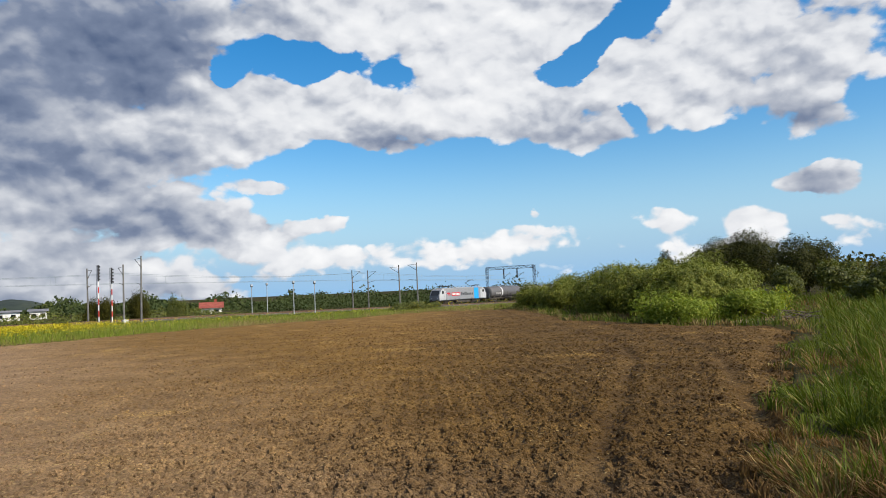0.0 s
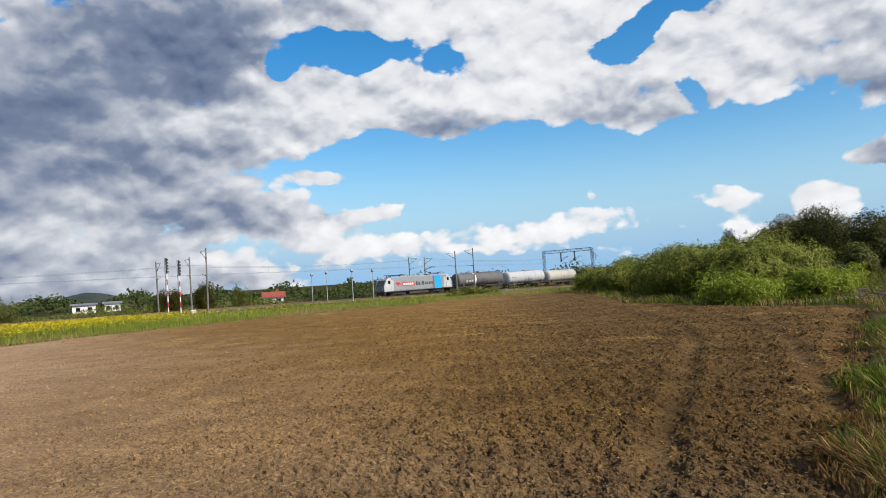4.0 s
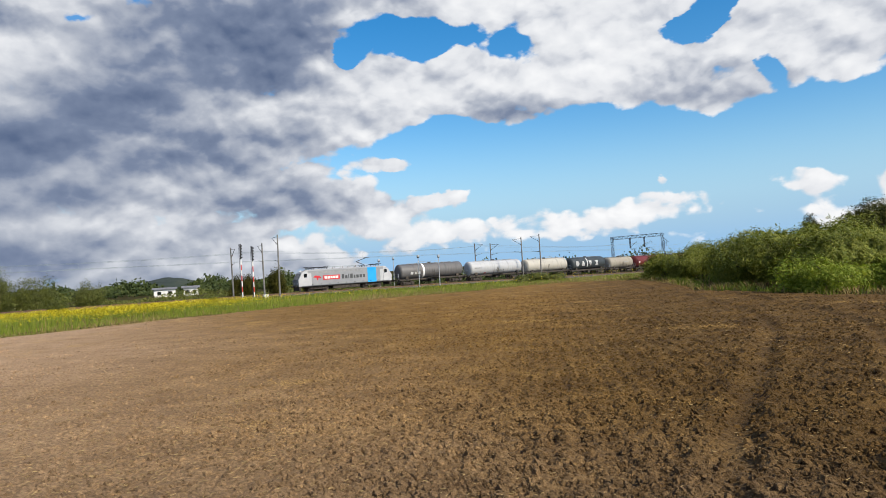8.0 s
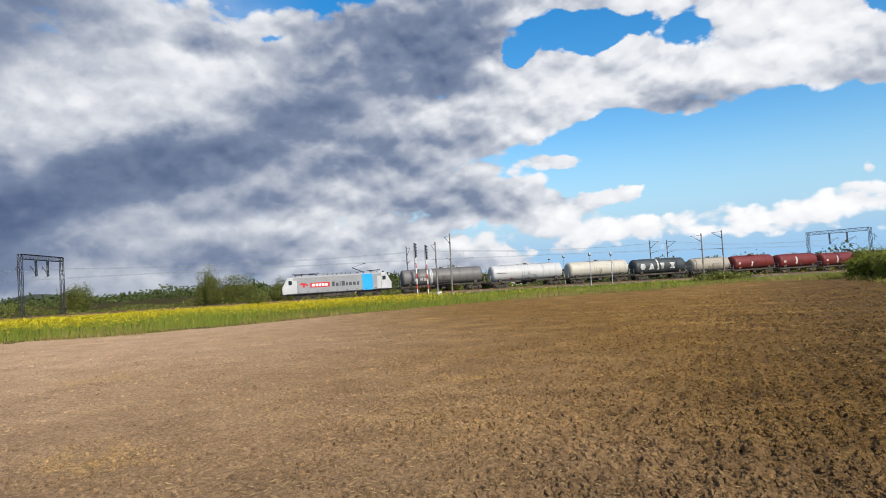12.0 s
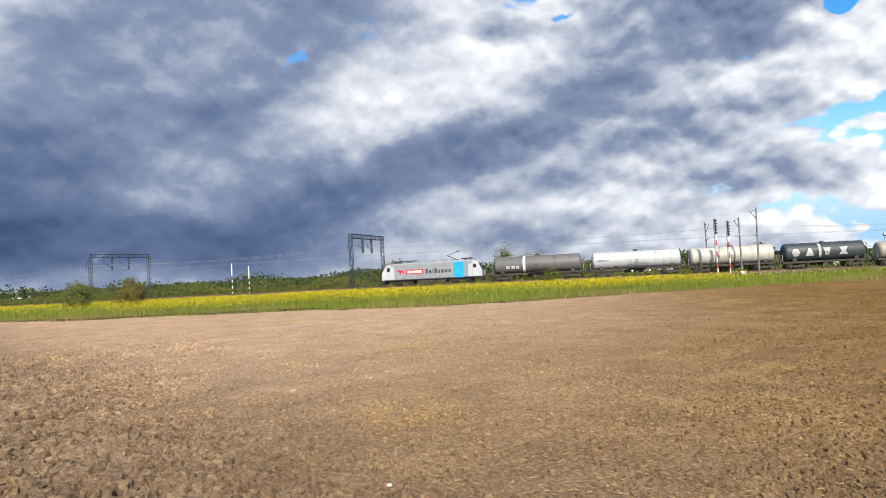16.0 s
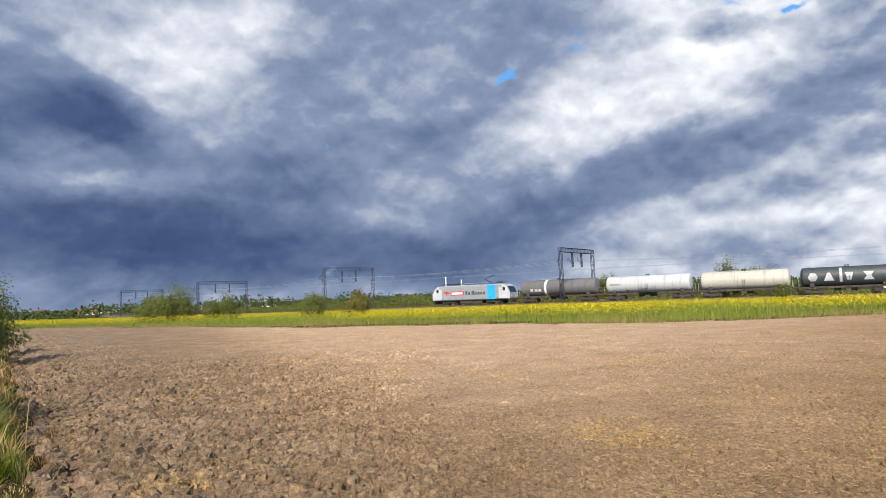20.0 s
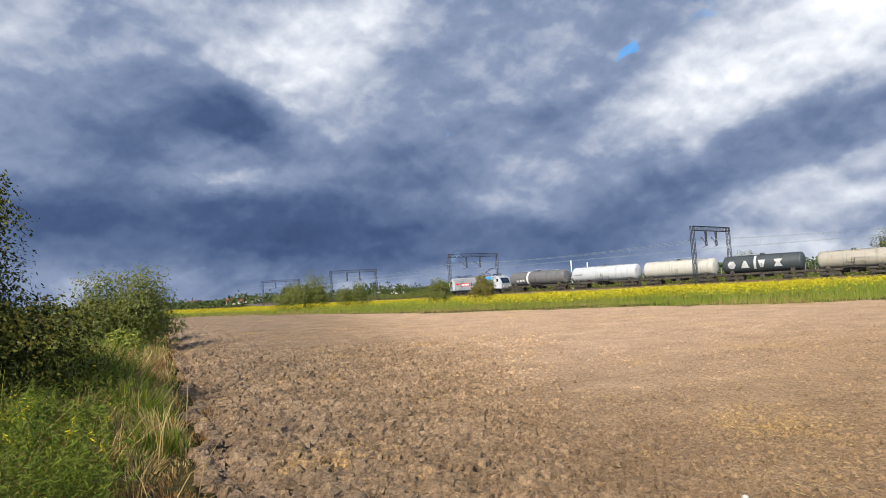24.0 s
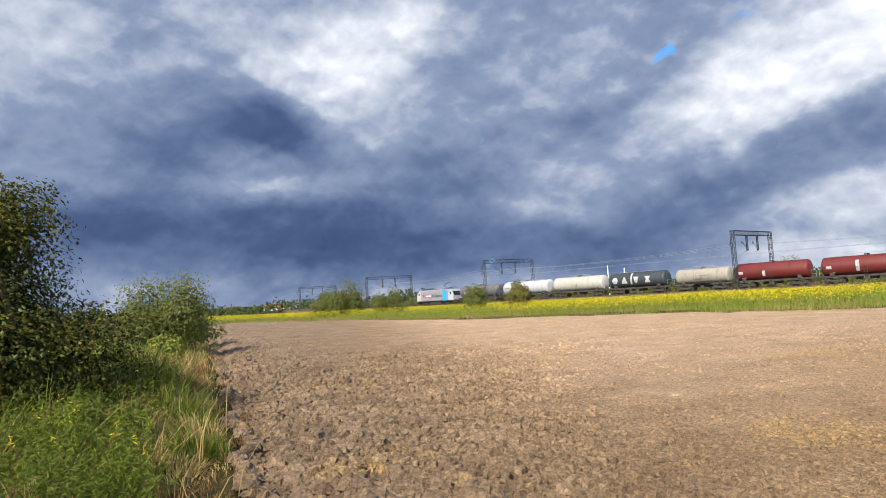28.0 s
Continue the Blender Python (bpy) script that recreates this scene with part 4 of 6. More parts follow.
def build_far_verge():
    """The broad weedy strip between field and railway: straw-pale rim, green weeds, goldenrod in flower."""
    rng = np.random.default_rng(71)

    def spots(n, near, far, a0=-9, a1=101):
        az = rng.uniform(a0, a1, n)
        r0 = field_reach(az)
        r = r0 + near + (far - near) * rng.random(n) ** 1.25
        return -np.sin(np.radians(az)) * r, np.cos(np.radians(az)) * r, r, az

    def clear_of_rails(x, y, gap=7.5):
        u, v = -math.cos(PHI) * x - math.sin(PHI) * y, -math.sin(PHI) * x + math.cos(PHI) * y
        return v < 116.05 + 11.18e-4 * u * u - gap

    # rim of pale grass
    x, y, r, az = spots(26000, -.5, 4)
    h = np.clip(.12 + .09 * (r - field_reach(az)), .10, .6) * rng.uniform(.6, 1.3, len(x))
    tone = rough_noise(x, y, 6, 2, 3) + rng.normal(0, .35, len(x)) - .35 + .20 * (r - field_reach(az))
    ob = blades("rim_grass", np.stack([x, y, land_z(x, y) - .03], -1), h, rng.normal(0, .3, (len(x), 2)), rng.uniform(.010, .022, len(x)), [HAY, WEED], (tone > 0).astype(int), far=True)
    tagged(ob, "pale dry grass along the field's far rim", "grass", kind="stuff")
    # green weeds
    x, y, r, az = spots(72000, 1.6, 62)
    ok = clear_of_rails(x, y)
    x, y, r, az = x[ok], y[ok], r[ok], az[ok]
    wild = np.clip((az - 8) / 22, 0, 1)
    h = (.26 + .36 * wild + .2 * rough_noise(x, y, 5, 3, 8)) * rng.uniform(.6, 1.2, len(x)) * np.clip((r - field_reach(az)) / 5, .5, 1)
    ob = blades("weeds", np.stack([x, y, land_z(x, y) - .03], -1), h, rng.normal(0, .22, (len(x), 2)), rng.uniform(.012, .03, len(x)), [WEED, HAY], (rng.random(len(x)) < .05 + .2 * (1 - wild)).astype(int), far=True)
    tagged(ob, "dense green weeds between field and railway", "weeds", kind="stuff")
    # a belt of taller weeds before the tracks
    n = 30000
    u, dv = rng.uniform(-72, 120, n), rng.uniform(-22, -7.4, n)
    k = 2 * 11.18e-4 * u
    l = np.sqrt(1 + k * k)
    uu, vv = u - k / l * dv, 116.05 + 11.18e-4 * u * u + dv / l
    x, y = -math.cos(PHI) * uu - math.sin(PHI) * vv, -math.sin(PHI) * uu + math.cos(PHI) * vv
    h = (.75 + .55 * rough_noise(x, y, 4, 3, 18)) * rng.uniform(.5, 1.15, n)
    ob = blades("weeds", np.stack([x, y, land_z(x, y) - .03], -1), h, rng.normal(0, .2, (n, 2)), rng.uniform(.04, .10, n), [WEED, GRASS, FLOWER], rng.choice(3, n, p=(.55, .39, .06)), far=True)
    tagged(ob, "rank green weeds along the ballast edge", "weeds", kind="stuff")
    # goldenrod plumes
    x, y, r, az = spots(120000, 3.2, 62)
    wild = np.clip((az - 22) / 14, 0, 1)
    patch = rough_noise(x, y, 9, 3, 12) + rng.normal(0, .25, len(x))
    ok = clear_of_rails(x, y, 9) & (patch > .45 - .68 * wild) & (rng.random(len(x)) < .15 + .85 * wild)
    x, y, r, az = x[ok], y[ok], r[ok], az[ok]
    n = len(x)
    h = (.62 + .16 * rough_noise(x, y, 5, 3, 8)) * (.35 + .8 * rng.random(n) ** .7)
    c = np.stack([x, y, land_z(x, y) + h], -1)
    V, F = [], []
    lean = rng.normal(0, .10, (n, 2))
    top = c + np.stack([lean[:, 0], lean[:, 1], rng.uniform(.03, .08, n)], -1)
    low = c - np.stack([lean[:, 0] * .5, lean[:, 1] * .5, rng.uniform(.02, .05, n)], -1)
    a = rng.uniform(0, 6.28, n)
    w = rng.uniform(.014, .034, n)
    ring = [c + np.stack([np.cos(a + q) * w, np.sin(a + q) * w, 0 * w], -1) for q in (0, 2.1, 4.2)]
    V = np.stack([top, low] + ring, 1).reshape(-1, 3)
    i = np.arange(n)[:, None] * 5
    F = np.concatenate([i + np.array([[0, 2, 3]]), i + np.array([[0, 3, 4]]), i + np.array([[0, 4, 2]]), i + np.array([[1, 3, 2]]), i + np.array([[1, 4, 3]]), i + np.array([[1, 2, 4]])])
    ob = new("goldenrod", mesh_np("goldenrod", V, F, [FLOWER]))
    tagged(ob, "yellow flowering goldenrod over the green weeds", "flowers", kind="stuff")


def build_shrubs():
    rng = np.random.default_rng(81)
    # the wind-bent willow thicket at the field's corner
    for x, y, rx, ry, h, n, s in ((10.3, 29.6, 2.7, 2.5, 2.9, 34000, 11), (9.2, 34.2, 2.6, 2.8, 2.9, 32000, 12), (8.4, 38.8, 2.4, 2.8, 2.7, 27000, 13), (7.4, 44.2, 2.0, 2.6, 2.3, 19000, 14), (5.9, 47.2, 1.5, 1.8, 2.0, 13000, 19), (12.8, 32.5, 2.6, 2.6, 3.0, 18000, 15)):
        g = np.random.default_rng(s)
        plant("willow_shrub", (x, y, 0), lobes_of(g, rx, ry, h, 11, .3, .55), n, .18, WILLOW, "dense grey-green willow shrub swept by the wind", "shrub", s, "willow thicket", foot=.07, ratio=.24, droop=-.7, depth=.34, bumps=.24)
    plant("leafy_shrub", (8.6, 26.2, 0), lobes_of(np.random.default_rng(5), 1.5, 1.2, 1.5, 8, .3, .6), 7000, .12, WEED, "low bright green shrub beside the willow thicket", "shrub", 16, foot=.04)
    plant("leafy_shrub", (11.0, 26.4, 0), lobes_of(np.random.default_rng(6), 1.4, 1.2, 1.35, 8, .3, .6), 6000, .12, WEED, "low bright green shrub beside the willow thicket", "shrub", 17, foot=.04)
    plant("goldenrod_clump", (12.4, 27.5, 0), lobes_of(np.random.default_rng(7), 1.2, .9, 1.35, 6, .4, .5), 4200, .10, WEED, "clump of goldenrod with yellow tips", "plant", 18, foot=.03, second=FLOWER)
    # trees behind
    for az, d, w, h, n, s in ((-17.6, 84, 2.4, 5.0, 5000, 20), (-20.6, 78, 3.1, 5.9, 8000, 21), (-23.8, 72, 3.9, 6.1, 11000, 22), (-27.3, 66, 3.0, 5.1, 9000, 23), (-22.2, 80, 2.6, 5.6, 6000, 24)):
        g = np.random.default_rng(s)
        p = bearing(az, d)
        L = [(x, y, z * .82 + h * .14, a, b, c) for x, y, z, a, b, c in lobes_of(g, w, w, h, 12, .3, .55)]
        plant("tree", p, L, int(n * 2.4), .18, TREE_LEAF, "dark green broad-leaved tree with a round crown", "tree", s, "trees behind the thicket", foot=.22, trunk=h * .2, depth=.4, ratio=.6, bumps=.14)
    for az, d, w, h, n, s in ((-29.6, 52, 1.9, 2.9, 6000, 26), (-31.6, 40, 1.5, 2.3, 6000, 27), (-34.0, 44, 2.0, 3.3, 7000, 28), (-25.6, 60, 1.6, 2.4, 4000, 29), (-36.5, 40, 1.8, 3.0, 5000, 30)):
        g = np.random.default_rng(s)
        plant("meadow_shrub", bearing(az, d), lobes_of(g, w, w, h, 9, .25, .55), n, .2, LEAF, "rounded green shrub in the meadow", "shrub", s, foot=.08, ratio=.55)
    # the left side: the tree close by, shrubs behind it
    g = np.random.default_rng(41)
    L = [(.2, -.3, 1.5, 1.25, 1.3, 1.3), (-.9, -.6, 2.0, 1.3, 1.2, 1.2), (.5, -1.2, 2.1, 1.1, 1.1, 1.0), (-.2, -.6, 3.0, 1.0, 1.0, .8), (.9, .1, 1.1, .9, .9, .85), (-.6, .6, 1.3, 1.0, .9, 1.0), (.1, -1.6, 3.3, .9, .9, .8), (-1.6, -1.4, 2.6, 1.2, 1.2, 1.3), (-.5, -.2, 3.7, .8, .7, .6), (-1.2, -.9, 3.6, .9, .9, .8),
         (.9, -.2, 2.55, .45, .4, .3), (1.05, .1, 2.1, .4, .35, .3), (.4, -.1, 3.35, .5, .4, .35)]
    L = [(x, y, z * .84, a, b, c * .9) for x, y, z, a, b, c in L]
    plant("broadleaf_tree", bearing(112.9, 10.2), L, 64000, .062, DARK_LEAF, "dark green broad-leaved tree with sparse outer twigs beside the field", "tree", 41, foot=.11, trunk=.7, depth=.55, ratio=.6, bumps=.33, second=LEAF)
    for az, d, w, h, n, s, leaf in ((102.3, 27, 1.9, 3.3, 13000, 42, LEAF), (104.4, 26, 1.4, 2.3, 8000, 43, LEAF), (100.6, 33, 1.6, 2.4, 7500, 46, LEAF), (106.6, 19, .8, 1.2, 5000, 44, LEAF), (108.8, 15, .9, 1.25, 5000, 47, WEED), (102.4, 20, .55, 1.25, 3200, 45, WILLOW)):
        g = np.random.default_rng(s)
        p = bearing(az, d)
        plant("verge_shrub", (p.x, p.y, float(land_z(p.x, p.y))), lobes_of(g, w, w, h, 10, .28, .55), n, .105, leaf, "rounded green shrub on the grassy verge", "shrub", s, "shrubs on the verge", foot=.06, ratio=.5)
    # goldenrod beside the near tree
    for az, d, s in ((109.8, 8.6, 51), (111.6, 8.2, 52), (108.0, 9.4, 53), (106.0, 8.6, 54)):
        g = np.random.default_rng(s)
        plant("goldenrod_clump", bearing(az, d), lobes_of(g, .5, .5, .95, 6, .5, .5), 3000, .06, GRASS, "tall green goldenrod clump with yellow tips", "plant", s, foot=.02, second=FLOWER if s < 53 else None, ratio=.25)
    # bushes in the goldenrod strip
    for az, d, w, h, n, s, leaf in ((44.3, 128, 2.4, 6.8, 5200, 61, LEAF), (41.9, 130, 3.2, 6.0, 5600, 62, LEAF), (38.4, 134, 2.7, 4.6, 4600, 63, LEAF), (40.5, 96, 1.3, 2.7, 4200, 64, LEAF), (53.7, 146, 3.0, 6.2, 5200, 65, LEAF), (88.3, 72, 2.0, 3.3, 7000, 66, LEAF), (84.8, 70, 1.8, 2.5, 6000, 67, LEAF),
                                   (90.0, 74, 1.9, 2.9, 6000, 68, LEAF), (77.5, 66, 1.5, 2.6, 5600, 69, LEAF), (74.2, 66, 1.45, 2.75, 5400, 70, AUTUMN_LEAF), (3.6, 80, 2.2, 1.2, 5000, 71, LEAF), (1.9, 82, 1.6, 1.0, 3500, 72, LEAF), (22.0, 128, 2.0, 4.3, 4200, 73, LEAF), (27.4, 130, 2.6, 4.4, 4500, 74, DARK_LEAF), (24.9, 128, 2.2, 4.8, 4500, 75, DARK_LEAF), (30.0, 64, .9, 1.2, 1600, 77, LEAF)):
        g = np.random.default_rng(s)
        p = bearing(az, d)
        plant("wild_shrub", (p.x, p.y, float(land_z(p.x, p.y)) - .05), lobes_of(g, w, w, h * 1.13, 11, .22, .6), int(n * (2.0 if d > 100 else 1.3)), (.15 if d > 100 else .18) * max(1, d / 85), leaf, "russet shrub among the goldenrod" if leaf is AUTUMN_LEAF else "leafy green shrub among the weeds by the railway", "shrub", s, "shrubs by the railway", foot=.06, ratio=.55)


def weed_stalks():
    """Tall leafy stalks in the grass of the near verge."""
    rng = np.random.default_rng(63)
    x, y, r, az = polar_spots(rng, 2500, 98, 116, 5.6, 17)
    d = (az - field_left(r)) * np.pi / 180 * r
    ok = (d > .8) & (rough_noise(x, y, 1.6, 2, 44) > -.12)
    x, y = x[ok], y[ok]
    n, k = len(x), 40
    h = rng.uniform(.6, 1.1, n) * (.8 + .5 * rough_noise(x, y, .9, 2, 45))
    t = rng.random((n, k)) ** .8
    a = rng.uniform(0, 6.28, (n, k))
    lean = rng.normal(0, .12, (n, 2))
    q = .07 * (1.15 - t)
    p = np.stack([x[:, None] + lean[:, :1] * t + np.cos(a) * q, y[:, None] + lean[:, 1:] * t + np.sin(a) * q, land_z(x, y)[:, None] + h[:, None] * (.15 + .85 * t)], -1).reshape(-1, 3)
    out = np.stack([np.cos(a), np.sin(a), .8 + 0 * a], -1).reshape(-1, 3)
    idx = ((t > .86) & (rng.random((n, 1)) < .05)).astype(int).ravel()
    o = leaves("weed_stalks", p, out, rng.uniform(.035, .075, n * k), [GRASS, FLOWER], idx, None, .18)
    tagged(o, "tall leafy green weed stalks with a few yellow tips", "weeds", kind="stuff")


def sandy_patch():
    """Bare trampled earth between the thicket and the verge."""
    rng = np.random.default_rng(12)
    a, b = np.meshgrid(np.linspace(-1, 1, 25), np.linspace(-1, 1, 13))
    x, y = 12.0 + a * 2.6 + b * .4, 26.0 + b * 1.5 + a * .5
    z = .05 - .12 * (a ** 2 + b ** 2) + rough_noise(x, y, .6, 3, 4) * .05
    o = new("bare_earth", mesh_np("bare_earth", np.stack([x, y, z], -1).reshape(-1, 3), grid_faces(13, 25), [PATH], smooth=True))
    tagged(o, "bare dry sandy earth at the field corner", "earth", kind="structure")


def brush_pile():
    rng = np.random.default_rng(91)
    o = thing("brush_pile", (12.2, 25.0, 0), 0, "low heap of dry brown brushwood by the field corner", "brushwood")
    for k in range(26):
        bm = bmesh.new()
        a = rng.uniform(0, 3.14)
        c = Vector((rng.normal(0, .5), rng.normal(0, .4), rng.uniform(.03, .28)))
        d = Vector((math.cos(a), math.sin(a), rng.normal(0, .15))) * rng.uniform(.3, .7)
        rod(bm, c - d, c + d, .02, 5, .008)
        part("stick", bm, BARK, o)
# ---- railway ----
TRACKS = (0.0, -4.0)     # middle lines, metres beyond the running track


def strip(name, us, profile, mat, label, category):
    """A long body along the track; profile is a list of (dv, z) from the near to the far side."""
    V = [rail(u, d, z)[:] for u in us for d, z in profile]
    n = len(profile)
    ob = new(name, mesh_np(name, np.array(V), grid_faces(len(us), n), [mat]))
    return tagged(ob, label, category, kind="structure")


def build_track():
    us = np.concatenate([np.arange(-150, 260, 4.0), np.arange(260, 620, 12.0)])
    strip("ballast_bed", us, [(-8.2, -1.2), (-6.2, -.22), (2.0, -.22), (4.0, -1.2)], BALLAST, "grey-brown ballast bed under two tracks", "ballast")
    for t in TRACKS:
        for g in (-.75, .75):
            c = t + g
            strip("rail", us, [(c - .07, -.2), (c - .035, -.16), (c - .036, 0), (c + .036, 0), (c + .035, -.16), (c + .07, -.2)], RAIL, "long rusty steel rail with a worn head", "rail")
    bm = bmesh.new()
    box(bm, -.13, -1.25, -.3, .13, 1.25, -.17)
    me = mesh_of(bm, "sleeper", SLEEPER)
    bed = bpy.data.objects["ballast_bed"]
    for k in range(290):
        u = -86 + k * .6
        o = new("sleeper", me)
        o.parent = bed
        p = rail(u, -4.0)
        o.matrix_basis = pose(p.x, p.y, p.z, 0, 0, rail_yaw(u))


def lattice_beam(bm, a, b, w, h, n, r=.032):
    """Four chords from a to b with zigzag bracing; w across, h upright (or the two widths of a leg)."""
    a, b = Vector(a), Vector(b)
    d = (b - a).normalized()
    s = Vector((1, 0, 0))
    t = d.cross(s).normalized()
    c = [s * (w / 2 * i) + t * (h / 2 * j) for i, j in ((-1, -1), (1, -1), (1, 1), (-1, 1))]
    for k in c:
        rod(bm, a + k, b + k, r * 1.35, 4)
    for i in range(n):
        p, q = a.lerp(b, i / n), a.lerp(b, (i + 1) / n)
        for j in range(4):
            e, f = c[j], c[(j + 1) % 4]
            rod(bm, p + (e if i % 2 else f), q + (f if i % 2 else e), r, 4)


def insulator(bm, a, b, r=.07, n=4):
    a, b = Vector(a), Vector(b)
    rod(bm, a, b, r * .4, 6)
    for i in range(n):
        p = a.lerp(b, (i + .5) / n)
        q = a.lerp(b, (i + .8) / n)
        rod(bm, p, q, r, 8, r * .6)


def gantry(az):
    u = along(az, -8.3)
    o = thing("catenary_gantry", rail(u), rail_yaw(u), "dark lattice steel gantry spanning both railway tracks", "gantry", "catenary gantries")
    near, far, top = 8.3, -6.2, 9.25
    for y in (near, far):
        bm = bmesh.new()
        lattice_beam(bm, (0, y, -1.3), (0, y, top), .5, .55, 13)
        part("leg", bm, STEEL, o)
        bm = bmesh.new()
        box(bm, -.5, y - .5, -1.7, .5, y + .5, -.75)
        part("footing", bevel(bm, .04), CONCRETE, o)
    bm = bmesh.new()
    lattice_beam(bm, (0, near, top - .35), (0, far, top - .35), .5, .7, 22)
    part("cross_beam", bm, STEEL, o)
    for y in (3.2, -.9):
        bm = bmesh.new()
        lattice_beam(bm, (0, y, top - .7), (0, y, 6.1), .22, .22, 5, .03)
        h = part("drop_post", bm, STEEL, o)
        bm = bmesh.new()
        rod(bm, (0, y, 6.2), (0, y + 1.9, 7.6), .035, 5)
        rod(bm, (0, y, 6.9), (0, y + 1.5, 7.3), .03, 5)
        rod(bm, (0, y, 6.1), (0, y + 1.7, 5.8), .03, 5)
        part("bracket", bm, STEEL, h)
        bm = bmesh.new()
        insulator(bm, (0, y + 1.9, 7.6), (0, y + 2.05, 7.1))
        part("insulator", bm, PORCELAIN, h)
    bm = bmesh.new()
    rod(bm, (0, near + .3, 7.9), (0, near + 1.5, 7.0), .04, 5)
    rod(bm, (0, near + .3, 6.6), (0, near + 1.5, 7.0), .035, 5)
    rod(bm, (0, near + .9, 7.9), (0, near + .9, 6.1), .03, 5)
    part("feeder_bracket", bm, STEEL, o)
    return u


def mast(az, dv, h, lean=0.0, arm=1, white_foot=False):
    """A concrete catenary mast; arm +1 reaches away from the camera over the tracks, -1 towards it."""
    u = along(az, dv)
    o = thing("catenary_mast", rail(u, dv), rail_yaw(u), "grey concrete catenary mast with a bracket arm over the track", "mast", "catenary masts")
    bm = bmesh.new()
    rod(bm, (0, 0, -1.2), (lean, 0, h), .16, 8, .10)
    part("pole", bm, CONCRETE, o)
    bm = bmesh.new()
    s = -arm
    rod(bm, (0, 0, h - 1.6), (0, 2.6 * s, h - .4), .04, 5)
    rod(bm, (0, 0, h - .35), (0, 2.7 * s, h - .38), .032, 5)
    part("bracket_arm", bm, STEEL, o)
    bm = bmesh.new()
    rod(bm, (0, 0, 5.3), (0, 2.3 * s, 5.6), .03, 5)
    part("steady_arm", bm, STEEL, o)
    for a, b in (((0, .14 * s, h - 1.53), (0, .6 * s, h - 1.32)), ((0, .14 * s, 5.32), (0, .6 * s, 5.38))):
        bm = bmesh.new()
        insulator(bm, a, b)
        part("insulator", bm, PORCELAIN, o)
    if white_foot:
        bm = bmesh.new()
        box(bm, -.35, .3, -1.4, .35, 1.0, .15)
        b = part("concrete_block", bevel(bm, .05), WHITE_BLOCK)
        b.matrix_basis = o.matrix_basis
        tagged(b, "whitewashed concrete block at the foot of a mast", "block")


def signal(az, dv, h, back=False):
    u = along(az, dv)
    o = thing("railway_signal", rail(u, dv), rail_yaw(u), "railway signal with pale back on a black and white banded post" if back else "railway light signal on a red and white banded post", "signal", "railway signals")
    n, low = 8, -1.0
    top = h - (2.4 if not back else 2.0)
    for k in range(n):
        a, b = low + (top - low) * k / n, low + (top - low) * (k + 1) / n
        bm = bmesh.new()
        rod(bm, (0, 0, a), (0, 0, b), .085, 10)
        part("post_band", bm, ((BLACK if back else RED) if k % 2 == 0 else WHITE), o)
    bm = bmesh.new()
    if back:
        box(bm, -.08, -.13, top, .12, .13, h)
        part("head_housing", bevel(bm, .05), WHITE, o, "pale painted housing back")
        return
    box(bm, -.09, -.16, top, .09, .16, h)
    part("head_housing", bevel(bm, .05, 2), BLACK, o)
    for k in range(5):
        z = h - .28 - k * .46
        bm = bmesh.new()
        rod(bm, (-.09, .0, z), (-.26, .0, z), .11, 10, .12)
        part("lamp_hood", bm, BLACK, o)
    bm = bmesh.new()
    for k in range(12):
        z = 0.2 + k * .4
        if z < top:
            rod(bm, (.22, -.14, z), (.22, .14, z), .015, 4)
    rod(bm, (.22, -.15, 0), (.22, -.15, h), .018, 4)
    rod(bm, (.22, .15, 0), (.22, .15, h), .018, 4)
    part("ladder", bm, STEEL, o)


def post(az, dv, h):
    u = along(az, dv)
    o = thing("lineside_post", rail(u, dv), rail_yaw(u), "slim pale lineside post with a small round head", "post", "lineside posts")
    bm = bmesh.new()
    rod(bm, (0, 0, -1.2), (0, 0, h - .5), .09, 8, .07)
    part("shaft", bm, PALE_STEEL, o)
    bm = bmesh.new()
    rod(bm, (0, -.08, h - .45), (0, .08, h - .45), .24, 14)
    part("head", bm, BLACK, o)
    bm = bmesh.new()
    box(bm, -.2, -.15, h - .5, .2, .15, h - .1)
    part("box", bevel(bm, .03), PALE_STEEL, o)


def wires(stops):
    """Contact and carrier wires of both tracks and the feeder, hung from stop to stop (u along the track)."""
    for dv, zc, name, label in ((0.0, 7.15, "carrier_wire", "sagging carrier wire over the track"), (0.0, 5.6, "contact_wire", "taut contact wire over the track"), (-4.0, 7.15, "carrier_wire", "sagging carrier wire over the track"),
                                (-4.0, 5.6, "contact_wire", "taut contact wire over the track"), (-9.8, 7.0, "feeder_wire", "feeder wire on the near side of the gantries")):
        bm = bmesh.new()
        for a, b in zip(stops[:-1], stops[1:]):
            if dv < -9 and a < 20:
                continue
            n = 7
            sag = .75 if name != "contact_wire" else .05
            pts = [rail(a + (b - a) * i / n, dv, zc - 4 * sag * (i / n) * (1 - i / n)) for i in range(n + 1)]
            for p, q in zip(pts[:-1], pts[1:]):
                rod(bm, p, q, .017, 4)
            if name == "carrier_wire":
                for i in range(1, n):
                    p = pts[i]
                    rod(bm, p, p + Vector((0, 0, 5.6 - 7.15 + 4 * sag * (i / n) * (1 - i / n))), .010, 3)
        tagged(part(name, bm, WIRE), label, "wire")


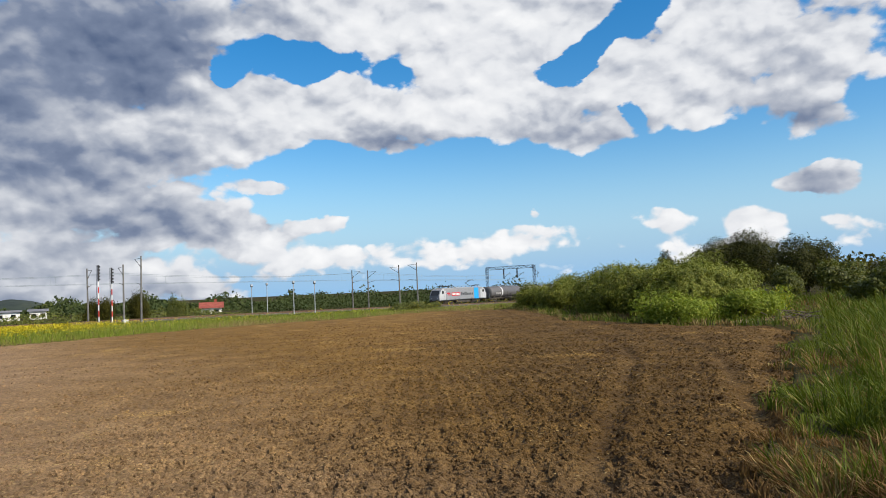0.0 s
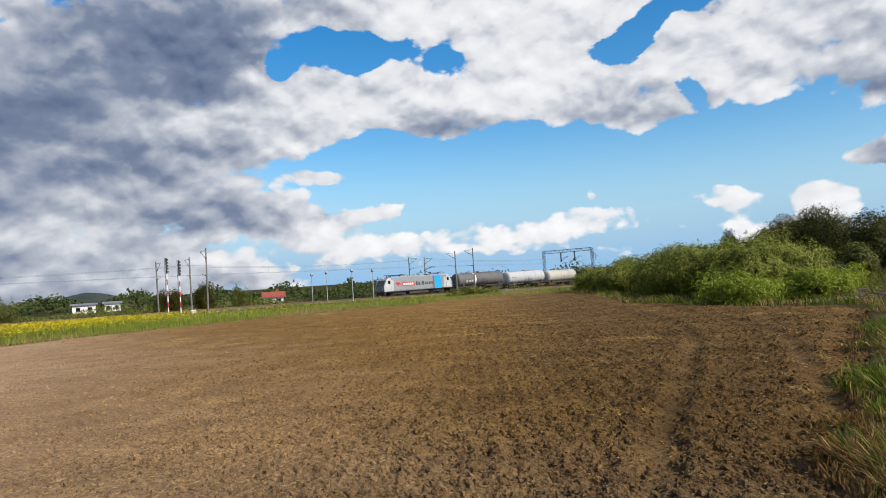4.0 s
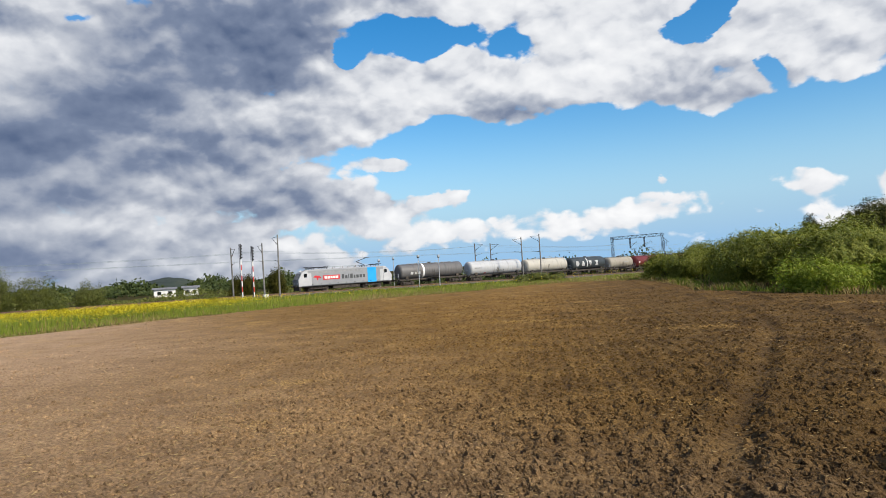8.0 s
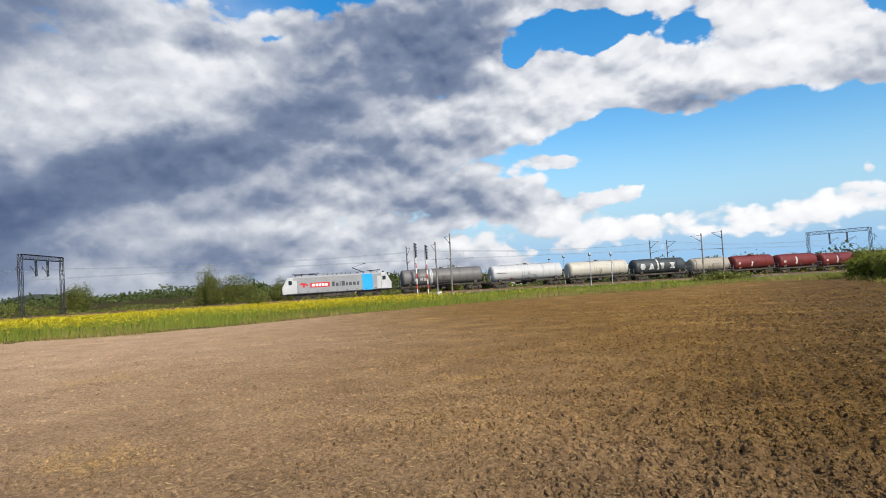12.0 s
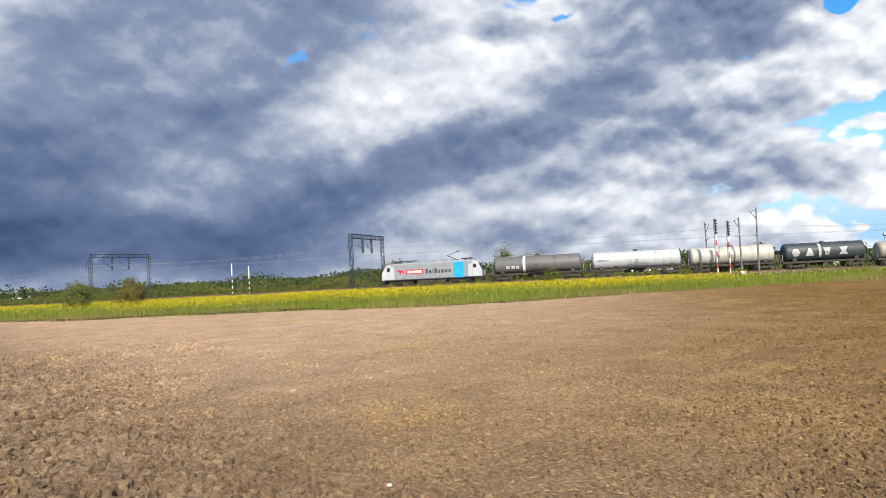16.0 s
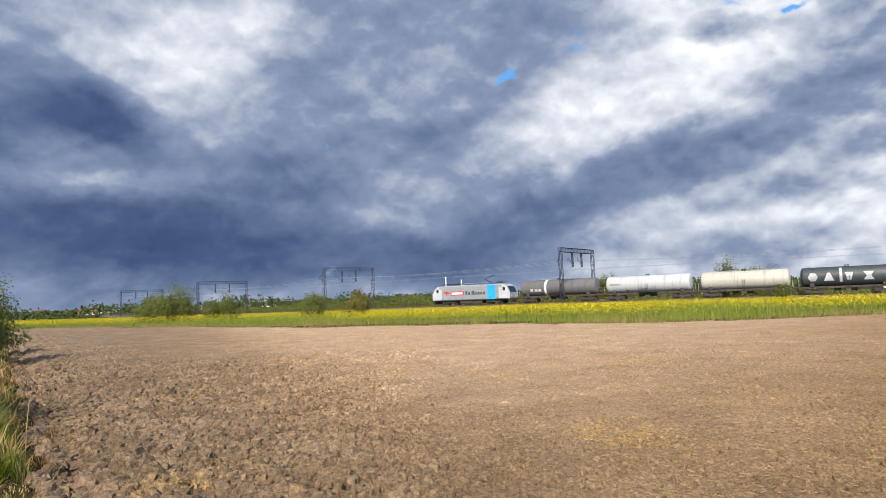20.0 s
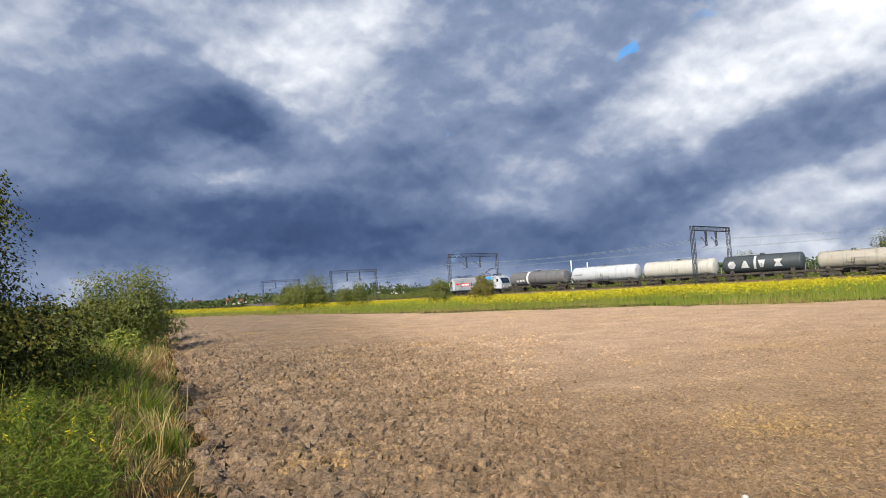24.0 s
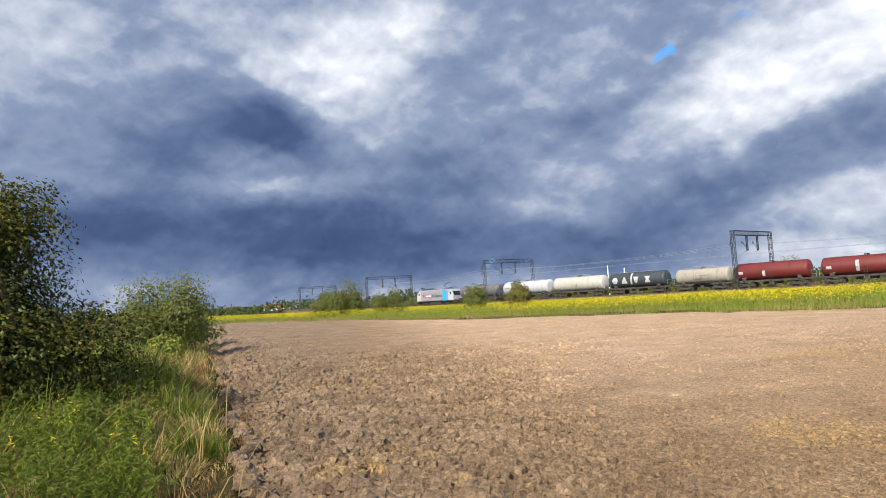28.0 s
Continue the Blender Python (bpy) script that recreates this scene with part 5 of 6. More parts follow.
def build_railway():
    build_track()
    g = [gantry(a) for a in (-6.9, 57.0, 76.7, 86.6, 92.1, 95.2)]
    mast(28.2, 4.2, 8.3, .1, -1)
    mast(25.8, -7.4, 8.3, 0, 1, True)
    mast(24.6, -7.4, 9.6, -.12, 1)
    mast(8.3, 4.2, 7.9, 0, -1)
    mast(7.0, 4.2, 7.9, 0, -1)
    mast(4.4, -7.4, 8.4, 0, 1)
    mast(2.9, -7.4, 9.0, 0, 1)
    signal(27.5, -6.2, 8.3)
    signal(26.6, -6.2, 7.9)
    signal(66.6, 6.0, 6.0, True)
    signal(65.3, 6.0, 5.2, True)
    post(13.1, -6.5, 5.6)
    post(11.4, -6.5, 5.5)
    post(16.4, 14, 5.6)
    post(15.2, 14, 5.9)
    wires(sorted([-140, along(8, 0), along(26.5, 0)] + g + [g[-1] + 90, g[-1] + 190]))
    # the sandy lane beside the line
    V = [(*bearing(a, d)[:2], float(land_z(*bearing(a, d)[:2])) + .06 - .02 * abs(k - 1)) for a in np.linspace(23.5, 36, 26) for k, d in enumerate((88 + .55 * (a - 23.5), 89.6 + .55 * (a - 23.5), 91.2 + .55 * (a - 23.5)))]
    ob = new("lane", mesh_np("lane", np.array(V), grid_faces(26, 3)[:, ::-1], [PATH]))
    tagged(ob, "pale sandy lane beside the railway", "lane", kind="structure")
# ---- train ----
CACHE = {}


def shared(name, key, build, mat, parent, at=(0, 0, 0), rz=0.0, label=""):
    """A part whose mesh is built once and then used again."""
    if key not in CACHE:
        bm = bmesh.new()
        build(bm)
        CACHE[key] = mesh_of(bm, name, mat)
    o = new(name, CACHE[key])
    o.parent = parent
    o.matrix_basis = pose(*at, 0, 0, rz)
    return tagged(o, label) if label else o


def wheelset_mesh(bm, r):
    for s in (-1, 1):
        y = .75 * s
        rod(bm, (0, y - .065, 0), (0, y + .065, 0), r, 20)
        rod(bm, (0, y - .09 * s, 0), (0, y - .065 * s, 0), r + .03, 20)
        rod(bm, (0, y + .06, 0), (0, y + .11, 0), r * .45, 12)
    for k in range(6):
        a = k * math.pi / 3
        for s in (-1, 1):
            box(bm, math.cos(a) * r * .62 - .05, .75 * s + .05 * s, math.sin(a) * r * .62 - .05, math.cos(a) * r * .62 + .05, .75 * s + .085 * s, math.sin(a) * r * .62 + .05)
    rod(bm, (0, -1.0, 0), (0, 1.0, 0), .08, 10)


def bogie_mesh(bm, base, r, heavy):
    h = base / 2
    for s in (-1, 1):
        y = 1.02 * s
        w = .10
        # side frame, cranked over the axle boxes
        for x0, x1, z0, z1 in ((-h - .35, -h + .35, r + .05, r + .28), (h - .35, h + .35, r + .05, r + .28), (-h + .3, h - .3, r - .16, r + .16)):
            box(bm, x0, y - w, z0, x1, y + w, z1)
        for x in (-h, h):
            box(bm, x - .17, y - .02 * s, r - .17, x + .17, y + .16 * s, r + .17)
            for q in (-.26, .26):
                rod(bm, (x + q, y, r - .1), (x + q, y, r + .16), .075, 8)
        if heavy:
            for q in (-.35, 0, .35):
                rod(bm, (q, y + .1 * s, r + .1), (q, y + .1 * s, r + .5), .12, 8)
            rod(bm, (-h * .6, y + .12 * s, r + .45), (h * .6, y + .12 * s, r + .3), .045, 6)
        else:
            for q in (-.16, 0, .16):
                rod(bm, (q, y, r - .1), (q, y, r + .2), .07, 8)
        for x in (-h - r - .02, h + r + .02):
            box(bm, x - .05, .68 * s, r - .25, x + .05, .82 * s, r + .2)
    box(bm, -.25, -1.0, r - .1, .25, 1.0, r + .2)


def buffers(o, x_end, z=1.05):
    for d in (-1, 1):
        for s in (-1, 1):
            def b(bm):
                rod(bm, (0, 0, 0), (.36, 0, 0), .10, 10)
                rod(bm, (.36, 0, 0), (.42, 0, 0), .21, 16)
                rod(bm, (0, 0, 0), (.12, 0, 0), .15, 10)
            shared("buffer", "buffer", b, UNDER, o, (x_end * d, .875 * s, z), 0 if d > 0 else 180)

        def c(bm):
            box(bm, 0, -.06, -.12, .28, .06, .08)
            rod(bm, (.28, 0, .02), (.36, 0, -.3), .03, 6)
        shared("coupling", "coupling", c, UNDER, o, (x_end * d, 0, z - .05), 0 if d > 0 else 180)


WHEELS = []


def bogies(o, centres, base, r, heavy, frame_label=""):
    for x in centres:
        b = shared("bogie", ("bogie", heavy), lambda bm: bogie_mesh(bm, base, r, heavy), UNDER, o, (x, 0, 0))
        for q in (-base / 2, base / 2):
            w = shared("wheelset", ("wheelset", r), lambda bm: wheelset_mesh(bm, r), WHEEL, b, (q, 0, r))
            WHEELS.append((w, (q, 0, r), r))


def side_plate(o, name, x0, x1, z0, z1, mat, y=1.485, label="", both=True, slant=0.0):
    for s in ((1, -1) if both else (1,)):
        bm = bmesh.new()
        v = [(x0, z0), (x1, z0), (x1 + slant, z1), (x0 + slant, z1)]
        a = [bm.verts.new((x, s * (y - .03), z)) for x, z in v]
        b = [bm.verts.new((x, s * (y + .006), z)) for x, z in v]
        bm.faces.new(a), bm.faces.new(b[::-1])
        for i in range(4):
            bm.faces.new((a[i], b[i], b[(i + 1) % 4], a[(i + 1) % 4]))
        bmesh.ops.recalc_face_normals(bm, faces=bm.faces[:])
        part(name, bm, mat, o, label)


def arrow(o, y=1.485):
    """The emblem: a plain red swept shape."""
    for s in (1, -1):
        bm = bmesh.new()
        v = [(6.35, 2.45), (5.9, 2.78), (5.25, 2.70), (4.85, 2.42), (4.95, 2.25), (5.35, 2.42), (5.45, 1.98), (5.62, 1.98), (5.75, 2.42)]
        f = bm.faces.new([bm.verts.new((x, s * (y - .02), z)) for x, z in v])
        g = bmesh.ops.extrude_face_region(bm, geom=[f])
        for e in g["geom"]:
            if isinstance(e, bmesh.types.BMVert):
                e.co.y += .027 * s
        bmesh.ops.recalc_face_normals(bm, faces=bm.faces[:])
        part("emblem", bm, LOGO_RED, o, "red emblem shape")


def pantograph(o, x, raised, d=1):
    bm = bmesh.new()
    for s in (-.55, .55):
        rod(bm, (x - .7, s, 4.08), (x + .7, s, 4.08), .035, 5)
        rod(bm, (x - .5, s, 3.8), (x - .5, s, 4.08), .05, 6)
        rod(bm, (x + .5, s, 3.8), (x + .5, s, 4.08), .05, 6)
    base = part("pantograph", bm, BLACK, o)
    knee = (x + 1.35 * d, 0, 4.85) if raised else (x + 1.2 * d, 0, 4.22)
    head = (x - .75 * d, 0, 5.5) if raised else (x - .8 * d, 0, 4.30)
    bm = bmesh.new()
    rod(bm, (x - .4 * d, 0, 4.1), knee, .06, 6)
    for s in (-.25, .25):
        rod(bm, (knee[0], s * .3, knee[2]), (head[0], s, head[2]), .03, 5)
    part("arm", bm, BLACK, base)
    bm = bmesh.new()
    for q in (-.14, .14):
        rod(bm, (head[0] + q, -.6, head[2] + .04), (head[0] + q, .6, head[2] + .04), .035, 5)
        for s in (-1, 1):
            rod(bm, (head[0] + q, .6 * s, head[2] + .04), (head[0] + q, .9 * s, head[2] - .16), .03, 5)
    part("collector_head", bm, BLACK, base)


def locomotive():
    o = thing("locomotive", (0, 0, 0), 0, "silver-grey electric locomotive with blue panel and red emblem hauling tank wagons", "locomotive")
    bm = bmesh.new()
    v = [(-8.95, 1.0), (8.95, 1.0), (9.0, 2.15), (8.35, 3.35), (7.7, 3.78), (-7.7, 3.78), (-8.35, 3.35), (-9.0, 2.15)]
    f = bm.faces.new([bm.verts.new((x, -1.47, z)) for x, z in v])
    g = bmesh.ops.extrude_face_region(bm, geom=[f])
    for e in g["geom"]:
        if isinstance(e, bmesh.types.BMVert):
            e.co.y = 1.47
    bmesh.ops.recalc_face_normals(bm, faces=bm.faces[:])
    bmesh.ops.bevel(bm, geom=bm.edges[:], offset=.16, segments=3, affect="EDGES", profile=.6)
    part("body", bm, SILVER, o)
    # white cab ends
    for d in (1, -1):
        w = [(7.3, 1.05), (8.98, 1.05), (9.02, 2.12), (8.36, 3.32), (7.72, 3.74), (7.3, 3.74)]
        for s in (1, -1):
            bm = bmesh.new()
            a = [bm.verts.new((x * d, s * 1.44, z)) for x, z in w]
            b = [bm.verts.new((x * d, s * 1.478, z if z < 3.2 else z - .1)) for x, z in w]
            bm.faces.new(a), bm.faces.new(b)
            for i in range(6):
                bm.faces.new((a[i], a[(i + 1) % 6], b[(i + 1) % 6], b[i]))
            bmesh.ops.recalc_face_normals(bm, faces=bm.faces[:])
            part("cab_side", bm, CAB_WHITE, o, "white cab side")
        bm = bmesh.new()
        p = [(9.015, 2.2), (8.40, 3.30)]
        q = [bm.verts.new((x * d, y, z)) for x, z in p for y in (-1.15, 1.15)]
        bm.faces.new((q[0], q[1], q[3], q[2]))
        g = bmesh.ops.extrude_face_region(bm, geom=bm.faces[:])
        for e in g["geom"]:
            if isinstance(e, bmesh.types.BMVert):
                e.co += Vector((.02 * d, 0, .012))
        bmesh.ops.recalc_face_normals(bm, faces=bm.faces[:])
        part("windscreen", bm, GLASS, o, "dark raked windscreen")
        for s in (-1, 1):
            bm = bmesh.new()
            rod(bm, (8.95 * d, .85 * s, 1.55), (9.03 * d, .85 * s, 1.55), .13, 14)
            part("headlight", bm, LAMP, o)
        bm = bmesh.new()
        rod(bm, (7.95 * d, 0, 3.72), (8.2 * d, 0, 3.6), .11, 12)
        part("headlight", bm, LAMP, o)
        bm = bmesh.new()
        box(bm, 8.55 * d, -1.35, .3, 8.95 * d, 1.35, .95)
        part("snow_plough", bevel(bm, .06), UNDER, o)
    for x0, x1 in ((8.0, 7.45), (-7.5, -8.05)):
        side_plate(o, "cab_window", min(x0, x1), max(x0, x1), 2.55, 3.2, GLASS, 1.488, "dark cab side window")
    for x in (6.95, -6.95):
        side_plate(o, "cab_door", x - .33, x + .33, 1.12, 3.25, CAB_WHITE, 1.481, "white cab door")
        side_plate(o, "door_seam", x - .37, x - .345, 1.12, 3.25, LETTER_GREY, 1.484)
        side_plate(o, "door_handle", x + .20, x + .26, 1.5, 2.3, PALE_STEEL, 1.50)
    side_plate(o, "blue_panel", -5.85, -4.1, 1.02, 3.66, BLUE, 1.487, "bright blue body panel")
    bm = bmesh.new()
    box(bm, -5.85, -1.2, 3.74, -4.1, 1.2, 3.80)
    part("blue_roof_panel", bevel(bm, .015), BLUE, o, "bright blue roof panel")
    arrow(o)
    side_plate(o, "red_plate", 1.35, 4.5, 1.95, 2.72, LOGO_RED, 1.486, "red name plate shape")
    for k, (a, b) in enumerate(((1.65, 2.1), (2.2, 2.65), (2.75, 3.1), (3.2, 3.65), (3.75, 4.25))):
        side_plate(o, "plate_mark", a, b, 2.12, 2.55, WHITE, 1.490)
    x = .95
    for k, (w, h) in enumerate(((.42, .78), (.45, .55), (.14, .78), (.52, .78), (.32, .55), (.46, .55), (.46, .55), (.4, .55))):
        side_plate(o, "grey_mark", x - w, x, 1.95, 1.95 + h, LETTER_GREY, 1.487)
        x -= w + .19
    for k in range(10):
        x = 6.2 - k * 1.0
        side_plate(o, "vent_grille", x - .42, x + .42, 3.2, 3.5, ROOF, 1.482)
    side_plate(o, "sill_band", -8.4, 8.4, .98, 1.1, LETTER_GREY, 1.476)
    for k in range(9):
        x = 6.5 - k * 1.6
        side_plate(o, "step_plate", x - .12, x + .12, 1.2, 1.32, LETTER_GREY, 1.488)
    # roof gear
    bm = bmesh.new()
    box(bm, -7.0, -1.0, 3.72, 7.0, 1.0, 3.86)
    part("roof_hatch", bevel(bm, .04), ROOF, o)
    pantograph(o, 6.3, False, -1)
    pantograph(o, 3.9, False, 1)
    pantograph(o, -6.3, False, 1)
    pantograph(o, -4.0, True, 1)
    for k in range(7):
        bm = bmesh.new()
        x = 2.2 - k * .75
        insulator(bm, (x, .35 * (-1) ** k, 3.85), (x, .35 * (-1) ** k, 4.15), .09)
        part("roof_insulator", bm, PORCELAIN, o)
    bm = bmesh.new()
    rod(bm, (3.0, .3, 4.18), (-3.2, .3, 4.18), .03, 5)
    rod(bm, (3.0, -.3, 4.18), (-3.2, -.3, 4.18), .03, 5)
    part("roof_busbar", bm, WIRE, o)
    # below the floor
    bm = bmesh.new()
    box(bm, -8.6, -1.3, .82, 8.6, 1.3, 1.02)
    part("underframe", bevel(bm, .03), UNDER, o)
    for x0, x1 in ((-2.6, 2.6),):
        bm = bmesh.new()
        box(bm, x0, -1.25, .28, x1, 1.25, .85)
        part("transformer_box", bevel(bm, .06), UNDER, o)
    bogies(o, (5.2, -5.2), 2.6, .60, True)
    buffers(o, 9.0)
    return o


def tank_mesh(bm, L, r, zc, n=28):
    """A barrel with dished ends."""
    prof = [(-L / 2, .0), (-L / 2 + .02, .35 * r), (-L / 2 + .09, .68 * r), (-L / 2 + .2, .88 * r), (-L / 2 + .36, .985 * r), (-L / 2 + .5, r)]
    prof += [(-x, q) for x, q in prof[::-1]]
    rings = []
    for x, q in prof:
        rings.append([bm.verts.new((x, 0, zc))] if q == 0 else [bm.verts.new((x, math.cos(a) * q, zc + math.sin(a) * q)) for a in (2 * math.pi * i / n for i in range(n))])
    for a, b in zip(rings[:-1], rings[1:]):
        for i in range(n):
            j = (i + 1) % n
            q = [a[0 if len(a) == 1 else i], b[0 if len(b) == 1 else i], b[0 if len(b) == 1 else j], a[0 if len(a) == 1 else j]]
            bm.faces.new(list(dict.fromkeys(q)))
    bmesh.ops.recalc_face_normals(bm, faces=bm.faces[:])


def hoop(o, name, x, w, r, zc, mat, grow=.012, label="", a0=0.0, a1=360.0):
    n = 40
    bm = bmesh.new()
    k = [(math.cos(radians(a0 + (a1 - a0) * i / n)), math.sin(radians(a0 + (a1 - a0) * i / n))) for i in range(n + 1)]
    R = []
    for q, x1 in ((r - .01, x - w / 2), (r + grow, x - w / 2), (r + grow, x + w / 2), (r - .01, x + w / 2)):
        R.append([bm.verts.new((x1, c * q, zc + s * q)) for c, s in k])
    for a, b in zip(R[:-1], R[1:]):
        for i in range(n):
            bm.faces.new((a[i], a[i + 1], b[i + 1], b[i]))
    bmesh.ops.recalc_face_normals(bm, faces=bm.faces[:])
    return part(name, bm, mat, o, label)


def mark(o, name, x0, x1, a0, a1, r, zc, mat, shape="", cut=0.0):
    """A plain shape painted on both sides of the barrel between two angles above the middle line."""
    for s in (1, -1):
        n = 8
        bm = bmesh.new()
        rows = []
        for i in range(n + 1):
            a = radians(a0 + (a1 - a0) * i / n)
            c, z = math.cos(a) * (r + .012), zc + math.sin(a) * (r + .012)
            f = i / n
            e = cut * {"": 0, "six_sided": abs(2 * f - 1), "wedge": f, "peg": 1 - f, "waisted": 1 - abs(2 * f - 1)}[shape] * (x1 - x0) / 2
            rows.append((bm.verts.new((x0 + e, s * c, z)), bm.verts.new((x1 - e, s * c, z))))
        for p, q in zip(rows[:-1], rows[1:]):
            bm.faces.new((p[0], p[1], q[1], q[0]))
        bmesh.ops.solidify(bm, geom=bm.faces[:], thickness=.008)
        bmesh.ops.recalc_face_normals(bm, faces=bm.faces[:])
        part(name, bm, mat, o)


def tank_wagon(L, paint, label, r=1.45, band=None, seams=(), marks=(), rail_top=False, low_gear=False, small=False):
    """A bogie tank wagon; L is the barrel's length."""
    o = thing("tank_wagon", (0, 0, 0), 0, label, "tank wagon", "tank wagons of the train")
    zc = 2.62 if not small else 2.5
    bm = bmesh.new()
    tank_mesh(bm, L, r, zc)
    part("tank", bm, paint, o, smooth=True)
    end = L / 2 + .25
    for s in (-1, 1):
        bm = bmesh.new()
        box(bm, -end, s * .95 - .08, .95, end, s * .95 + .08, 1.25)
        part("sole_bar", bm, UNDER, o)
    for s in (-1, 1):
        bm = bmesh.new()
        box(bm, end * s - .12, -1.25, .9, end * s + .12, 1.25, 1.28)
        part("headstock", bevel(bm, .03), UNDER, o)
        bm = bmesh.new()
        x = s * (L / 2 - 1.5)
        box(bm, x - .3, -1.15, 1.2, x + .3, 1.15, zc - r * .62)
        part("saddle", bm, UNDER, o)
        bm = bmesh.new()
        for y in (-.95, .95):
            rod(bm, (end * s, y, 1.2), (end * s, y, 2.3), .025, 5)
        rod(bm, (end * s, -.95, 2.3), (end * s, .95, 2.3), .025, 5)
        rod(bm, (end * s, -.95, 1.75), (end * s, .95, 1.75), .02, 5)
        part("end_railing", bm, PALE_STEEL, o)
    for x in seams:
        hoop(o, "seam", x * L / 2, .05, r, zc, paint, .010)
    if band is not None:
        hoop(o, "white_band", band * L / 2, .42, r, zc, BAND, .012, "painted white band")
    bm = bmesh.new()
    rod(bm, (0, 0, zc + r - .05), (0, 0, zc + r + .16), .34, 14)
    rod(bm, (0, 0, zc + r + .16), (0, 0, zc + r + .22), .38, 14)
    part("filler_dome", bm, UNDER, o)
    bm = bmesh.new()
    for y in (-.35, .35):
        box(bm, -L * .33, y - .12, zc + r + .05, L * .33, y + .12, zc + r + .09)
    for k in range(7):
        x = -L * .33 + k * L * .11
        box(bm, x - .03, -.4, zc + r - .05, x + .03, .4, zc + r + .05)
    part("walkway", bm, PALE_STEEL, o)
    if rail_top:
        bm = bmesh.new()
        for s in (-.5, .5):
            rod(bm, (-L * .16, s, zc + r + .35), (L * .16, s, zc + r + .35), .02, 5)
            for q in (-.16, 0, .16):
                rod(bm, (q * L, s, zc + r), (q * L, s, zc + r + .35), .02, 5)
        part("walkway_railing", bm, PALE_STEEL, o)
    for y in (1, -1):
        bm = bmesh.new()
        for x in (-.2, .2):
            rod(bm, (x, y * (r + .08), 1.2), (x, y * (r + .08), zc), .02, 5)
            rod(bm, (x, y * (r + .08), zc), (x, y * .5, zc + r + .08), .02, 5)
        for k in range(6):
            z = 1.35 + k * .25
            rod(bm, (-.2, y * (r + .08), z), (.2, y * (r + .08), z), .014, 4)
        part("ladder", bm, UNDER, o)
    bm = bmesh.new()
    for x in (-1.2, .9):
        rod(bm, (x, -.5, .75), (x + .9, -.5, .75), .2, 10)
        rod(bm, (x, .55, .8), (x + .6, .55, .8), .16, 10)
    box(bm, -.35, -1.0, .5, .35, 1.0, .95)
    part("brake_gear", bm, UNDER, o)
    if low_gear:
        bm = bmesh.new()
        box(bm, -1.6, r - .35, 1.25, 1.4, r + .1, 1.33)
        for x in (-1.5, 0, 1.3):
            rod(bm, (x, r + .05, 1.3), (x, r + .05, 2.1), .02, 4)
        rod(bm, (-1.5, r + .05, 2.1), (1.3, r + .05, 2.1), .02, 4)
        part("side_platform", bm, UNDER, o)
    for name, x0, x1, a0, a1, mat, *shape in marks:
        mark(o, name, x0 * L / 2, x1 * L / 2, a0, a1, r, zc, mat, *shape)
    bogies(o, (L / 2 - 1.7, -L / 2 + 1.7), 1.8, .46, False)
    buffers(o, end + .05)
    return o


# front and back end of every body, metres behind the train's front
CONSIST = [(0, 18.9), (20.3, 35.0), (36.6, 50.7), (52.0, 64.9), (66.2, 78.4), (80.2, 90.0), (90.9, 102.5), (104.0, 116.2), (117.8, 130.0)]


def build_train():
    cars = [locomotive()]
    L = [b - a for a, b in CONSIST]
    cars.append(tank_wagon(L[1], GREY_TANK, "grey tank wagon with a white band and pale markings", band=.29, seams=(.6, -.05, -.5), rail_top=True, low_gear=True,
                           marks=[("white_mark", .62, .70, -24, -4, BAND), ("white_mark", .50, .58, -24, -4, BAND), ("white_mark", .40, .48, -24, -4, BAND)]))
    cars.append(tank_wagon(L[2], WHITE_TANK, "white tank wagon with faint dirt runs", seams=(.5, 0, -.5), low_gear=True, marks=[("grey_mark", .62, .88, -2, 6, ROOF), ("orange_plate", .42, .50, -52, -40, RED)]))
    cars.append(tank_wagon(L[3], CREAM_TANK, "cream-white tank wagon with ring seams", seams=(.55, .18, -.2, -.6), rail_top=True))
    cars.append(tank_wagon(L[4], BLACK_TANK, "black tank wagon with large white painted shapes", seams=(.6, -.55),
                           marks=[("white_shape", .62, .84, -24, 24, BAND, "six_sided", .55), ("white_shape", .28, .50, -24, 24, BAND, "wedge", .75), ("white_stripe", .11, .17, -34, 60, BAND), ("white_shape", -.12, .06, -24, 24, BAND, "peg", .6), ("white_shape", -.54, -.32, -24, 24, BAND, "waisted", .6)]))
    cars.append(tank_wagon(L[5], BEIGE_TANK, "weathered beige tank wagon, shorter than the others", r=1.35, seams=(.4, -.4), rail_top=True, low_gear=True, small=True, marks=[("grey_mark", -.5, .0, 2, 6, ROOF)]))
    for k in (6, 7, 8):
        cars.append(tank_wagon(L[k], RED_TANK, "oxide-red tank wagon with a short white band and white plate", seams=(.55, -.1, -.55), rail_top=True,
                               marks=[("white_plate", .74, .86, -14, 4, BAND), ("white_stripe", .13, .21, -34, 34 if k > 6 else 4, BAND), ("white_plate", .66, .72, -44, -36, BAND)]))
    return cars


CARS = build_train()
